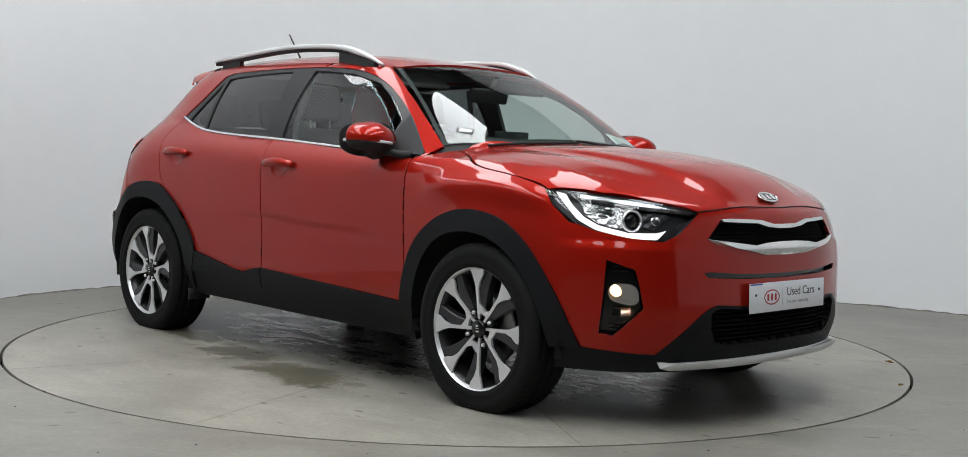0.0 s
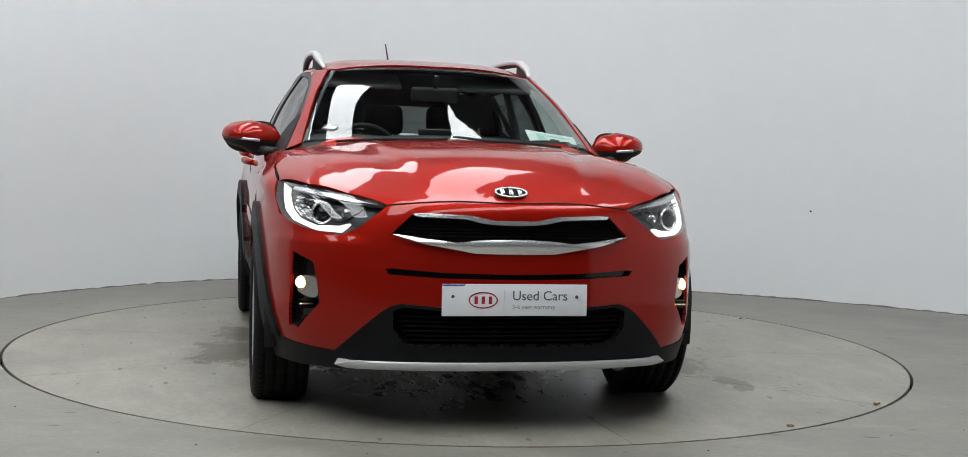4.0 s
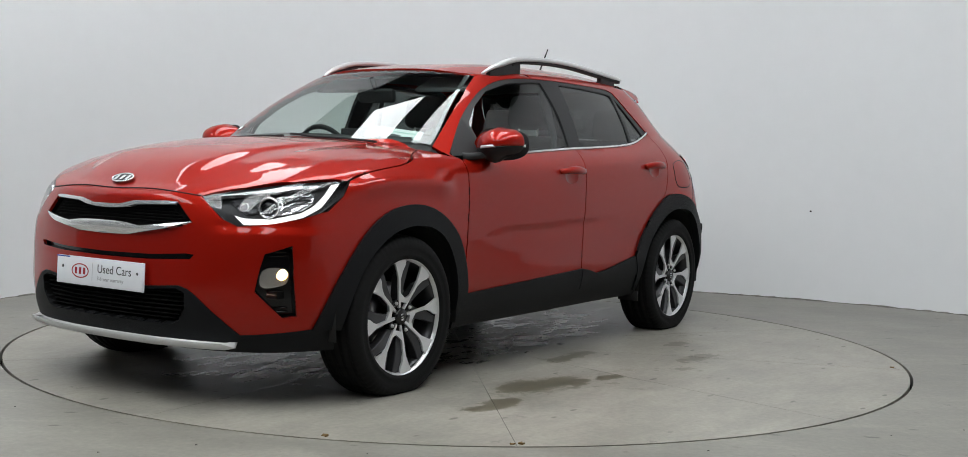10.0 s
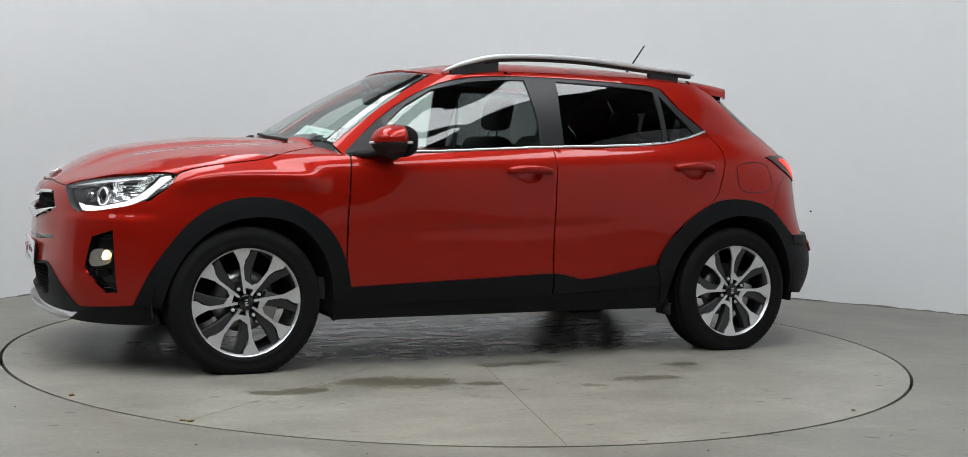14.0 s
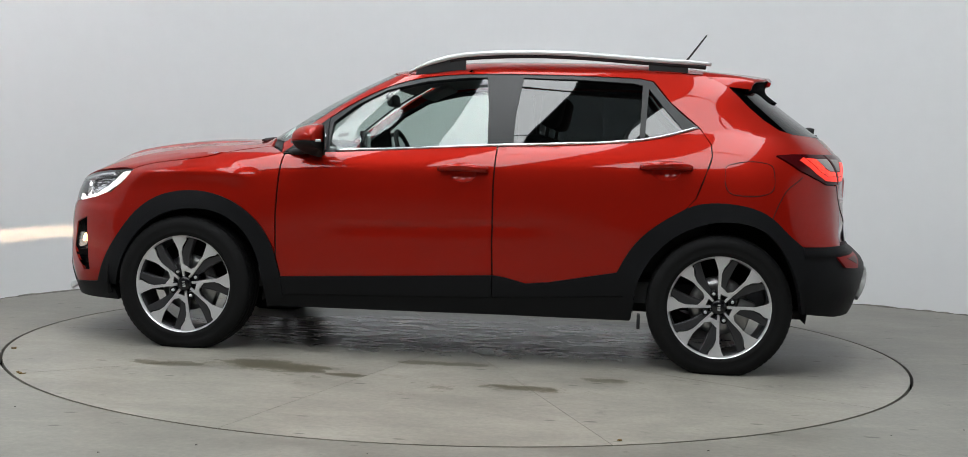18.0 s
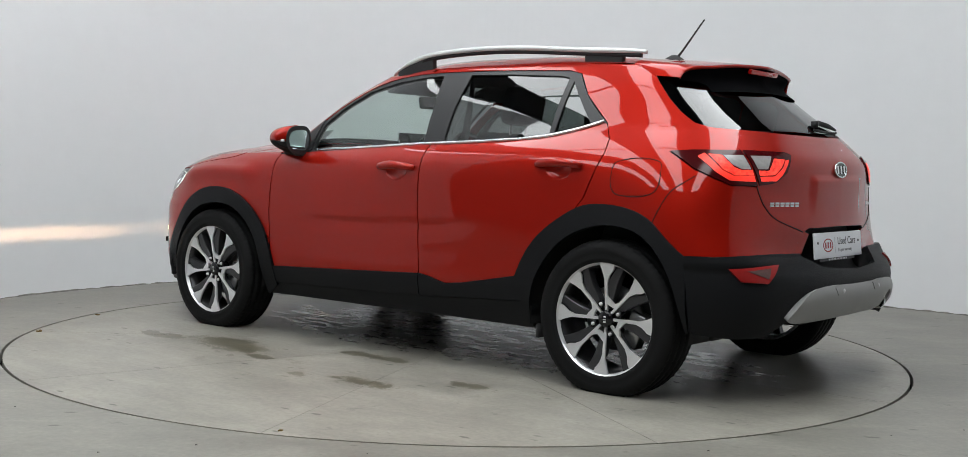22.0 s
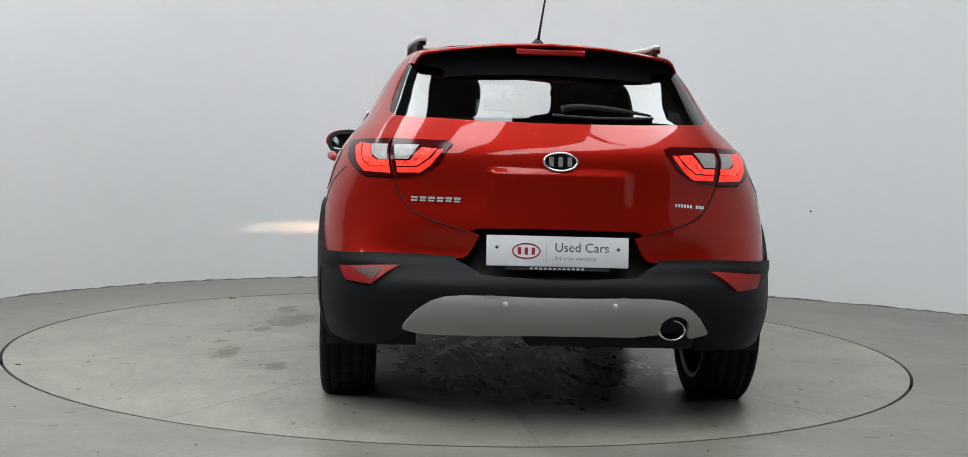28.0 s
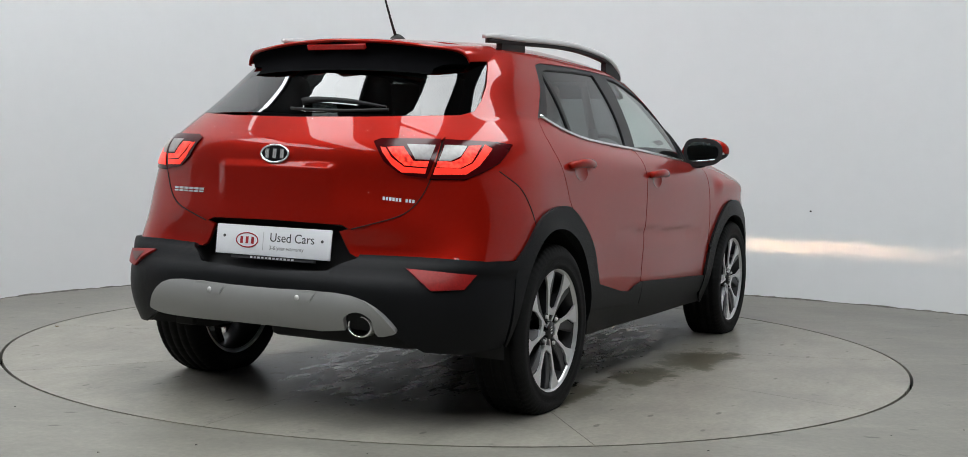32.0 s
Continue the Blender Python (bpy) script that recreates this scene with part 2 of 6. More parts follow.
OUTER_V, OUTER_F = envelope(2)
OUTER_MAIN = sum(2 * (2 * a - 1) * (2 * b - 1) for a, b in ((150, 44), (110, 24), (34, 44), (30, 50)))
_key, _same = np.unique(np.round(OUTER_V, 5), axis=0, return_inverse=True)
_same = _same.ravel()
_quad = OUTER_F[:OUTER_MAIN]
_face = np.cross(OUTER_V[_quad[:, 2]] - OUTER_V[_quad[:, 0]], OUTER_V[_quad[:, 3]] - OUTER_V[_quad[:, 1]])
_mid = OUTER_V[_quad].mean(1) - (0, 0, .7)
_face *= np.sign((_face * _mid * (.4, 1, 1)).sum(1))[:, None]
OUTER_N = np.zeros((len(_key), 3))
for _c in range(4):
    np.add.at(OUTER_N, _same[_quad[:, _c]], _face)
OUTER_N = (OUTER_N / (np.linalg.norm(OUTER_N, axis=1, keepdims=True) + 1e-12))[_same]
SHELL = BVHTree.FromPolygons([Vector(v) for v in OUTER_V], [tuple(int(i) for i in f) for f in OUTER_F])


def even_normal(place, face, flat_n):
    """The normal of the outer form at a place, blended between its corners."""
    q = OUTER_F[face]
    w = 1 / (np.linalg.norm(OUTER_V[q] - np.array(place), axis=1) ** 2 + 1e-9)
    n = Vector((OUTER_N[q] * w[:, None]).sum(0))
    if n.length < 1e-6 or abs(n.normalized().dot(flat_n)) < .6:
        return flat_n
    return n.normalized()


def flat(n, up=(0, 0, 1)):
    """A straight projection along n."""
    n = Vector(n).normalized()
    s = Vector(up).cross(n).normalized()
    t = n.cross(s)
    return (lambda p: (p.dot(s), p.dot(t))), (lambda a, b: (s * a + t * b + n * 6, -n))


def wrap(xc, sign):
    """A projection towards the upright axis at xc, for the bumpers."""
    def to2(p):
        return math.atan2(p.y, (p.x - xc) * sign), p.z

    def ray(a, b):
        out = Vector((math.cos(a) * sign, math.sin(a), 0))
        return Vector((xc, 0, b)) + out * 4, -out
    return to2, ray


SIDE, SIDE_UP, TOP = flat((0, 1, 0)), flat((0, .75, .66)), flat((0, 0, 1), (0, 1, 0))
FRONT, BACK, FACE, REAR = wrap(1.0, 1), wrap(-1.0, -1), flat((1, 0, .35)), flat((-1, 0, .6))


def solid(p, how):
    if len(p) == 3:
        return Vector(p)
    if how is SIDE:
        return Vector((p[0], 0.84, p[1]))
    if how is TOP:
        return Vector((p[0], p[1], 1))
    front = how in (FRONT, FACE)
    hit = SHELL.ray_cast(Vector((6 if front else -6, p[0], p[1])), Vector((-1 if front else 1, 0, 0)))[0]
    return hit if hit is not None else Vector((2.0 if front else -1.95, p[0], p[1]))


def flatten(pts, how, rounds):
    q = np.array([how[0](solid(p, how)) for p in pts], float)
    for _ in range(rounds):
        nx = np.roll(q, -1, axis=0)
        q = np.stack([q * .75 + nx * .25, q * .25 + nx * .75], 1).reshape(-1, 2)
    return q


def divided(q, step):
    out = []
    for a, b in zip(q, np.roll(q, -1, axis=0)):
        n = max(1, int(math.ceil(np.hypot(*(b - a)) / step)))
        out += [a + (b - a) * i / n for i in range(n)]
    return np.array(out)


def inside(p, q):
    x, y = p[:, 0], p[:, 1]
    res = np.zeros(len(p), bool)
    for (ax, ay), (bx, by) in zip(q, np.roll(q, -1, axis=0)):
        if ay != by:
            res ^= ((ay > y) != (by > y)) & (x < (bx - ax) * (y - ay) / (by - ay) + ax)
    return res


def mirrored(pts):
    """A closed outline from its left half, given from one end on the middle line to the other."""
    return list(pts) + [(p[0], -p[1], p[2]) if len(p) == 3 else (-p[0], p[1]) for p in reversed(pts) if abs(p[1] if len(p) == 3 else p[0]) > 1e-6]


def mirrored_top(pts):
    return list(pts) + [(p[0], -p[1]) for p in reversed(pts) if abs(p[1]) > 1e-6]


def skin(pts, how, lift=0.0, depth=0.008, step=0.025, holes=(), rounds=0):
    """A sheet over the outer form within an outline, lifted off it, with a folded edge."""
    loops = [divided(flatten(pts, how, rounds), step)] + [divided(flatten(h, how, rounds), step) for h in holes]
    verts, edges = [], []
    for lp in loops:
        o = len(verts)
        verts += [tuple(p) for p in lp]
        edges += [(o + i, o + (i + 1) % len(lp)) for i in range(len(lp))]
    lo, hi = loops[0].min(0), loops[0].max(0)
    gx, gy = np.meshgrid(np.arange(lo[0], hi[0], step), np.arange(lo[1], hi[1], step))
    gx[1::2] += step / 2
    grid = np.stack([gx.ravel(), gy.ravel()], -1)
    if len(grid):
        ok = inside(grid, loops[0])
        for lp in loops[1:]:
            ok &= ~inside(grid, lp)
        grid = grid[ok]
    if len(grid):
        edge = np.concatenate(loops)
        near = np.min(np.hypot(grid[:, None, 0] - edge[None, :, 0], grid[:, None, 1] - edge[None, :, 1]), axis=1)
        verts += [tuple(p) for p in grid[near > step * .45]]
    ov, _, of, _, _, _ = delaunay_2d_cdt([Vector(v) for v in verts], edges, [], 0, 1e-6)
    q = np.array([tuple(v) for v in ov])
    tri = np.array([tuple(f) for f in of])
    mid = q[tri].mean(1)
    ok = inside(mid, loops[0])
    for lp in loops[1:]:
        ok &= ~inside(mid, lp)
    tri = tri[ok]
    vs, ns = [], []
    for a, b in q:
        o, d = how[1](a, b)
        hit, n, face, _ = SHELL.ray_cast(o, d)
        if hit is None or (abs(d.y) > .6 and hit.y * d.y > -.2):
            far = max(0.0, (abs(o.y) - .78) / abs(d.y)) if abs(d.y) > .6 else 4
            hit, n, face, _ = SHELL.find_nearest(o + d * far)
        n = even_normal(hit, face, n)
        if n.dot(d) > 0:
            n = -n
        up = lift(a, b) if callable(lift) else lift
        vs.append(hit + n * up)
        if callable(lift):
            e = .0015
            o2, o3 = how[1](a + e, b)[0] - o, how[1](a, b + e)[0] - o
            n = (n - o2 / o2.length * ((lift(a + e, b) - up) / e) - o3 / o3.length * ((lift(a, b + e) - up) / e)).normalized()
        ns.append(n)
    fs, count = [], {}
    for f in tri:
        a, b, c = (int(i) for i in f)
        if (vs[b] - vs[a]).cross(vs[c] - vs[a]).dot(ns[a]) < 0:
            b, c = c, b
        fs.append((a, b, c))
        for e in ((a, b), (b, c), (c, a)):
            count[e] = count.get(e, 0) + 1
    if depth:
        rim = [e for e in count if (e[1], e[0]) not in count]
        top, low = {}, {}
        for i in {i for e in rim for i in e}:
            top[i] = len(vs)
            vs.append(vs[i].copy())
            low[i] = len(vs)
            vs.append(vs[i] - ns[i] * depth)
        fs += [(top[b], top[a], low[a], low[b]) for a, b in rim]
    bm = from_arrays(vs, fs)
    layer = bm.verts.layers.float_vector.new("even")
    bm.verts.ensure_lookup_table()
    for i, n in enumerate(ns):
        bm.verts[i][layer] = n
    return bm


def panel(name, pts, how, mat, parent, both=False, label="", **kw):
    """One panel, or with both a left and a right one (parent may be a pair)."""
    bm = skin(pts, how, **kw)
    if not both:
        return part(name, bm, mat, parent, label)
    pa = parent if isinstance(parent, tuple) else (parent, parent)
    other = flipped(bm)
    return part(name, bm, mat, pa[0], label), part(name, other, mat, pa[1], label)


def pair(name, bm, mat, parent, label="", smooth=True):
    pa = parent if isinstance(parent, tuple) else (parent, parent)
    other = flipped(bm)
    return part(name, bm, mat, pa[0], label, smooth), part(name, other, mat, pa[1], label, smooth)


def on_shell(p, d, lift=0.0):
    """The point of the outer form met from p along d, lifted, and its normal."""
    hit, n, _, _ = SHELL.ray_cast(Vector(p), Vector(d))
    if hit is None:
        hit, n, _, _ = SHELL.find_nearest(Vector(p))
    if n.dot(Vector(d)) > 0:
        n = -n
    return hit + n * lift, n


def glass(name, tint, gloss=0.04, dark=0.0):
    """A thin pane: tinted see-through with a mirror-like surface that grows towards grazing."""
    m = bpy.data.materials.new(name)
    m.use_nodes = True
    nt = m.node_tree
    nt.nodes.remove(nt.nodes["Principled BSDF"])
    out = nt.nodes["Material Output"]
    see, mirror, mix, lw = (nt.nodes.new(k) for k in ("ShaderNodeBsdfTransparent", "ShaderNodeBsdfGlossy", "ShaderNodeMixShader", "ShaderNodeLayerWeight"))
    see.inputs["Color"].default_value = (*tint, 1)
    mirror.inputs["Roughness"].default_value = 0.01
    lw.inputs["Blend"].default_value = 0.5
    power, scaled = nt.nodes.new("ShaderNodeMath"), nt.nodes.new("ShaderNodeMath")
    power.operation, scaled.operation = "POWER", "MULTIPLY_ADD"
    power.inputs[1].default_value = 4.0
    scaled.inputs[1].default_value, scaled.inputs[2].default_value = 0.9 - gloss, gloss
    nt.links.new(lw.outputs["Facing"], power.inputs[0])
    nt.links.new(power.outputs[0], scaled.inputs[0])
    nt.links.new(scaled.outputs[0], mix.inputs[0])
    nt.links.new(see.outputs[0], mix.inputs[1])
    nt.links.new(mirror.outputs[0], mix.inputs[2])
    nt.links.new(mix.outputs[0], out.inputs["Surface"])
    return m


CLEAR_GLASS = glass("clear_windscreen_glass", (0.80, 0.88, 0.85), 0.085)
SIDE_GLASS = glass("green_tinted_side_glass", (0.74, 0.83, 0.79), 0.07)
PRIVACY_GLASS = glass("dark_privacy_glass", (0.15, 0.165, 0.165), 0.07)
LAMP_GLASS = glass("clear_lamp_cover", (0.93, 0.94, 0.95), 0.05)
DRL = material("white_daytime_light", (0.9, 0.9, 0.9), 0.3, emit=(1.0, 0.98, 0.94), strength=1.1)
FOG_BULB = material("warm_fog_bulb", (0.9, 0.8, 0.6), 0.3, emit=(1.0, 0.58, 0.24), strength=6.0)
FOG_BEAM = material("fog_lamp_filament", (0.9, 0.8, 0.6), 0.3, emit=(1.0, 0.62, 0.36), strength=170000.0)
FOG_GLASS = material("frosted_fog_reflector", (0.50, 0.48, 0.45), 0.22, 0.75, grain=0.08, grain_size=150)
TAIL_RED = material("red_lamp_plastic", (0.30, 0.006, 0.006), 0.15, coat=0.6, emit=(1.0, 0.02, 0.01), strength=0.05, grain=0.2, grain_size=120)
TAIL_GLOW = material("lit_red_lamp", (0.6, 0.02, 0.02), 0.3, emit=(1.0, 0.055, 0.025), strength=0.95, grain=0.3, grain_size=70, emit_vary=0.75)
TAIL_HOT = material("brightly_lit_red_lamp", (0.7, 0.05, 0.03), 0.3, emit=(1.0, 0.02, 0.012), strength=0.62, grain=0.2, grain_size=25, emit_vary=0.35)
TAIL_DARK = material("smoked_dark_red_lamp", (0.045, 0.002, 0.003), 0.12, spec=0.35)
UNDERSIDE = material("dull_black_spoiler_plastic", (0.0035, 0.0035, 0.004), 0.9, spec=0.02, grain=0.1, grain_size=200)
TAIL_CLEAR = material("clear_ribbed_lamp", (0.33, 0.32, 0.315), 0.32, 0.2, coat=0.1, grain=0.15, grain_size=60)
REFLECTOR = material("red_reflector", (0.22, 0.009, 0.008), 0.38, spec=0.3, grain=0.2, grain_size=150)
PLATE = material("white_number_plate", (0.72, 0.73, 0.76), 0.35, grain=0.02, grain_size=30)
PRINT = material("dark_grey_print", (0.06, 0.06, 0.065), 0.5)
PRINT_GREY = material("light_grey_print", (0.30, 0.30, 0.31), 0.5)
PRINT_RED = material("dark_red_print", (0.33, 0.012, 0.02), 0.45)
PRINT_BLUE = material("blue_print", (0.02, 0.05, 0.30), 0.45)
CLOTH = material("dark_grey_seat_cloth", (0.06, 0.062, 0.067), 0.95, grain=0.25, grain_size=250, bump=0.4, bump_size=600)
TRIM = material("grey_interior_plastic", (0.07, 0.072, 0.076), 0.7, grain=0.12, grain_size=200)
LINER = material("pale_grey_headliner", (0.16, 0.165, 0.17), 0.95, grain=0.08, grain_size=120)
PAPER = material("white_paper", (0.72, 0.76, 0.75), 0.6, grain=0.03, grain_size=20)
PAPER_GREEN = material("pale_green_print", (0.42, 0.6, 0.55), 0.6)
SMOKY = material("smoky_clear_lens", (0.08, 0.045, 0.042), 0.3, spec=0.25, grain=0.2, grain_size=120)
MIRROR = material("mirror_glass", (0.6, 0.62, 0.64), 0.02, 1.0)


# ---- the studio ----
WALL = material("white_painted_plaster", (0.70, 0.71, 0.722), 0.7, grain=0.012, grain_size=8, stain=0.015, stain_size=0.7, bump=0.05, bump_size=30)
CEILING = material("grey_ceiling_paint", (0.06, 0.06, 0.062), 0.9, grain=0.05, grain_size=3)
GAP = material("black_gap", (0.004, 0.004, 0.004), 0.9, spec=0.1)
GLOW = material("white_light_diffuser", (0.8, 0.8, 0.8), 0.6, emit=(0.94, 0.98, 1.0), strength=PANEL_LIGHT)


def concrete(name, tone, damp):
    """Worn sealed concrete; the damp one has wet patches and painted-in shade under the car, brown stains and drip
    marks round it.
    """
    m = material(name, (0.20, 0.197, 0.185), 0.42, bump=0.05, bump_size=60, spec=0.45)
    nt = m.node_tree
    b = nt.nodes["Principled BSDF"]
    co = nt.nodes.new("ShaderNodeTexCoord")

    def node(kind, source, out=0, **values):
        n = nt.nodes.new("ShaderNode" + kind)
        for k, v in values.items():
            n.inputs[k].default_value = v
        nt.links.new(source, n.inputs["Vector"])
        return n.outputs[out]

    def math2(op, a, c):
        n = nt.nodes.new("ShaderNodeMath")
        n.operation = op
        for i, v in enumerate((a, c)):
            if isinstance(v, (int, float)):
                n.inputs[i].default_value = v
            else:
                nt.links.new(v, n.inputs[i])
        return n.outputs[0]

    def step(v, lo, hi):
        n = nt.nodes.new("ShaderNodeMapRange")
        n.interpolation_type = "SMOOTHSTEP"
        n.inputs["From Min"].default_value, n.inputs["From Max"].default_value = lo, hi
        nt.links.new(v, n.inputs["Value"])
        return n.outputs["Result"]

    def spread(scale, turn=0.0):
        n = nt.nodes.new("ShaderNodeMapping")
        n.inputs["Scale"].default_value = scale
        n.inputs["Rotation"].default_value = (0, 0, radians(turn))
        nt.links.new(co.outputs["Object"], n.inputs["Vector"])
        return n.outputs[0]

    def less(value, mask, amount):
        return math2("MULTIPLY", value, math2("SUBTRACT", 1.0, math2("MULTIPLY", mask, amount)))

    at = co.outputs["Object"]
    where = nt.nodes.new("ShaderNodeSeparateXYZ")
    nt.links.new(at, where.inputs[0])
    x, y = where.outputs[0], where.outputs[1]
    fine = node("TexNoise", at, Scale=42.0, Detail=7.0, Roughness=.65)
    cloud = node("TexNoise", at, Scale=1.5, Detail=5.0, Roughness=.6)
    scuff = node("TexNoise", at, Scale=5.5, Detail=9.0, Roughness=.72)
    blot = node("TexNoise", spread((1.0, 1.7, 1.0), 30), Scale=2.6, Detail=9.0, Roughness=.7, Distortion=.5)
    brush = node("TexNoise", spread((1.0, 3.0, 1.0), 12), Scale=4.5, Detail=7.0, Roughness=.68)
    # small dark marks: a few of many scattered cells, longer than wide
    long_way = spread((1.0, 2.6, 1.0), -20)
    apart = node("TexVoronoi", long_way, 0, Scale=6.0, Randomness=1.0)
    chance = node("TexVoronoi", long_way, 1, Scale=6.0, Randomness=1.0)
    pick = nt.nodes.new("ShaderNodeSeparateColor")
    nt.links.new(chance, pick.inputs[0])
    near = math2("ADD", apart, math2("MULTIPLY", math2("SUBTRACT", scuff, .5), .5))
    marks_ = math2("MULTIPLY", math2("SUBTRACT", 1.0, step(near, .10, .19)), step(pick.outputs[0], .80, .84))
    value = math2("MULTIPLY", math2("ADD", .66, math2("MULTIPLY", fine, .68)), math2("ADD", .62, math2("MULTIPLY", cloud, .76)))
    value = math2("MULTIPLY", value, math2("ADD", .77, math2("MULTIPLY", step(blot, .30, .70), .34)))
    value = math2("MULTIPLY", value, math2("ADD", .96, math2("MULTIPLY", step(brush, .36, .66), .08)))
    value = less(value, step(scuff, .615, .67), .30)
    value = less(value, marks_, .6)
    gloss = math2("ADD", .30, math2("MULTIPLY", blot, .24))
    brown = math2("MULTIPLY", marks_, .3)
    if damp:
        # wet blotches below the car, coloured darker still to carry the car's shade
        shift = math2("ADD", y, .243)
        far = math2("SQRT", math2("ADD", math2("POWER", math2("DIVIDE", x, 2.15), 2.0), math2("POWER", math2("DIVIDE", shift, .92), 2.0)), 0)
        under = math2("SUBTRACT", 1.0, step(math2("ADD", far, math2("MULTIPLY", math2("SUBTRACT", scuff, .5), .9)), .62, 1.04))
        wet_shade = math2("MULTIPLY", step(math2("ADD", math2("MULTIPLY", brush, .5), math2("MULTIPLY", blot, .5)), .34, .60), under)
        radius = math2("SQRT", math2("ADD", math2("POWER", x, 2.0), math2("POWER", y, 2.0)), 0)
        ring_ = math2("SUBTRACT", 1.0, step(math2("ABSOLUTE", math2("SUBTRACT", radius, 1.22), 0), .08, .26))
        drips = math2("MULTIPLY", step(scuff, .57, .60), ring_)
        patch = None
        for px, py, rx, ry in ((.70, .93, .34, .15), (-.32, -1.12, .3, .16), (-.95, -1.0, .3, .14), (-.45, 1.15, .2, .07), (-.80, .88, .14, .06), (-.05, .66, .28, .06), (.36, 1.06, .10, .05), (.25, -1.2, .42, .17), (1.15, 1.0, .22, .07)):
            d = math2("ADD", math2("POWER", math2("DIVIDE", math2("SUBTRACT", x, px), rx), 2.0), math2("POWER", math2("DIVIDE", math2("SUBTRACT", y, py), ry), 2.0))
            d = math2("SUBTRACT", 1.0, step(math2("ADD", d, math2("MULTIPLY", math2("SUBTRACT", scuff, .5), 6.5)), .62, .80))
            patch = d if patch is None else math2("MAXIMUM", patch, d)
        stain = math2("MAXIMUM", math2("MULTIPLY", drips, .8), patch)
        value = less(value, wet_shade, .66)
        value = less(value, stain, .58)
        brown = math2("MAXIMUM", brown, stain)
        gloss = math2("SUBTRACT", gloss, math2("MULTIPLY", wet_shade, .20))
        gloss = math2("SUBTRACT", gloss, math2("MULTIPLY", stain, .05))
    hsv = nt.nodes.new("ShaderNodeHueSaturation")
    hsv.inputs["Color"].default_value = (*tone, 1)
    nt.links.new(value, hsv.inputs["Value"])
    nt.links.new(math2("ADD", 1.0, math2("MULTIPLY", brown, .9)), hsv.inputs["Saturation"])
    nt.links.new(hsv.outputs["Color"], b.inputs["Base Color"])
    nt.links.new(gloss, b.inputs["Roughness"])
    return m


FLOOR = concrete("grey_sealed_concrete", (0.200, 0.191, 0.166), False)
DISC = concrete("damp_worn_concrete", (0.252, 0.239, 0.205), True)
DISC_R, GAP_W = 2.231, 0.015
DISC_X, DISC_Y = 0.009, -0.031

bm = bmesh.new()
ring = 96
vs = [(DISC_X + r * math.cos(2 * math.pi * i / ring), DISC_Y + r * math.sin(2 * math.pi * i / ring), 0) for r in (DISC_R + GAP_W, 16.0) for i in range(ring)]
vs += [(vs[i][0], vs[i][1], -0.05) for i in range(ring)]
fs = [(i, (i + 1) % ring, ring + (i + 1) % ring, ring + i)[::-1] for i in range(ring)] + [(i, (i + 1) % ring, 2 * ring + (i + 1) % ring, 2 * ring + i) for i in range(ring)]
floor = mesh_object("floor", from_arrays(vs, fs), FLOOR, smooth=False)
tagged(floor, "grey worn concrete studio floor round a turning disc", "floor", kind="structure")
pit = mesh_object("floor_pit", turned([(0.02, -0.05), (DISC_R + 0.1, -0.05), (DISC_R + 0.1, -0.06), (0.02, -0.06)], 64, pose(DISC_X, DISC_Y, 0)), GAP)
tagged(pit, "dark pit under the turning disc", "pit", kind="structure")

WALL_LINE = [(-3.50, -1.3), (-3.42, -.55), (-3.22, 0.2), (-2.88, 1.22), (-2.36, 2.08), (-1.63, 2.77), (-.75, 3.12), (.5, 3.12), (1.6, 2.78), (2.52, 2.39), (3.45, 1.72), (4.2, .8), (4.6, -.3), (4.75, -1.6), (4.7, -3.2), (4.6, -6.0)]
path = smooth_path([(x, y, 0) for x, y in WALL_LINE], 300)
WALL_TOP, CEILING_Z = 4.2, 4.6
vs, fs = [], []
for i, p in enumerate(path):
    d = path[min(i + 1, 299)] - path[max(i - 1, 0)]
    out = np.array([-d[1], d[0], 0]) / np.hypot(d[0], d[1])
    vs += [p + (0, 0, -0.02), p + (0, 0, WALL_TOP), p + out * .2 + (0, 0, WALL_TOP), p + out * .2 + (0, 0, -0.02)]
for i in range(299):
    for a in range(4):
        b = (a + 1) % 4
        fs.append((4 * i + a, 4 * i + 4 + a, 4 * i + 4 + b, 4 * i + b))
wall = mesh_object("wall_round", from_arrays(vs, fs), WALL, smooth=False)
tagged(wall, "smooth white curved studio wall meeting a concrete floor", "wall", kind="structure")
vs, fs = [], []
bead = random.Random(3)
for i, p in enumerate(path):
    d = path[min(i + 1, 299)] - path[max(i - 1, 0)]
    out = np.array([-d[1], d[0], 0]) / np.hypot(d[0], d[1])
    deep, high = bead.uniform(.004, .014), bead.uniform(.004, .016)
    vs += [p - out * deep + (0, 0, .0005), p - out * deep * .5 + (0, 0, high * .6), p + out * .004 + (0, 0, high)]
fs = [(3 * i + a, 3 * i + 3 + a, 3 * i + 4 + a, 3 * i + 1 + a) for i in range(299) for a in range(2)]
MORTAR = material("grey_mortar_bead", (0.17, 0.165, 0.15), 0.9, grain=0.4, grain_size=40, stain=0.4, stain_size=6)
tagged(mesh_object("wall_trim", from_arrays(vs, fs), MORTAR, smooth=False), "rough grey mortar bead along the wall's foot", "trim", kind="structure")
bm = bmesh.new()
DARK_WALL = material("dark_grey_wall_paint", (0.09, 0.09, 0.093), 0.85, grain=0.05, grain_size=4)
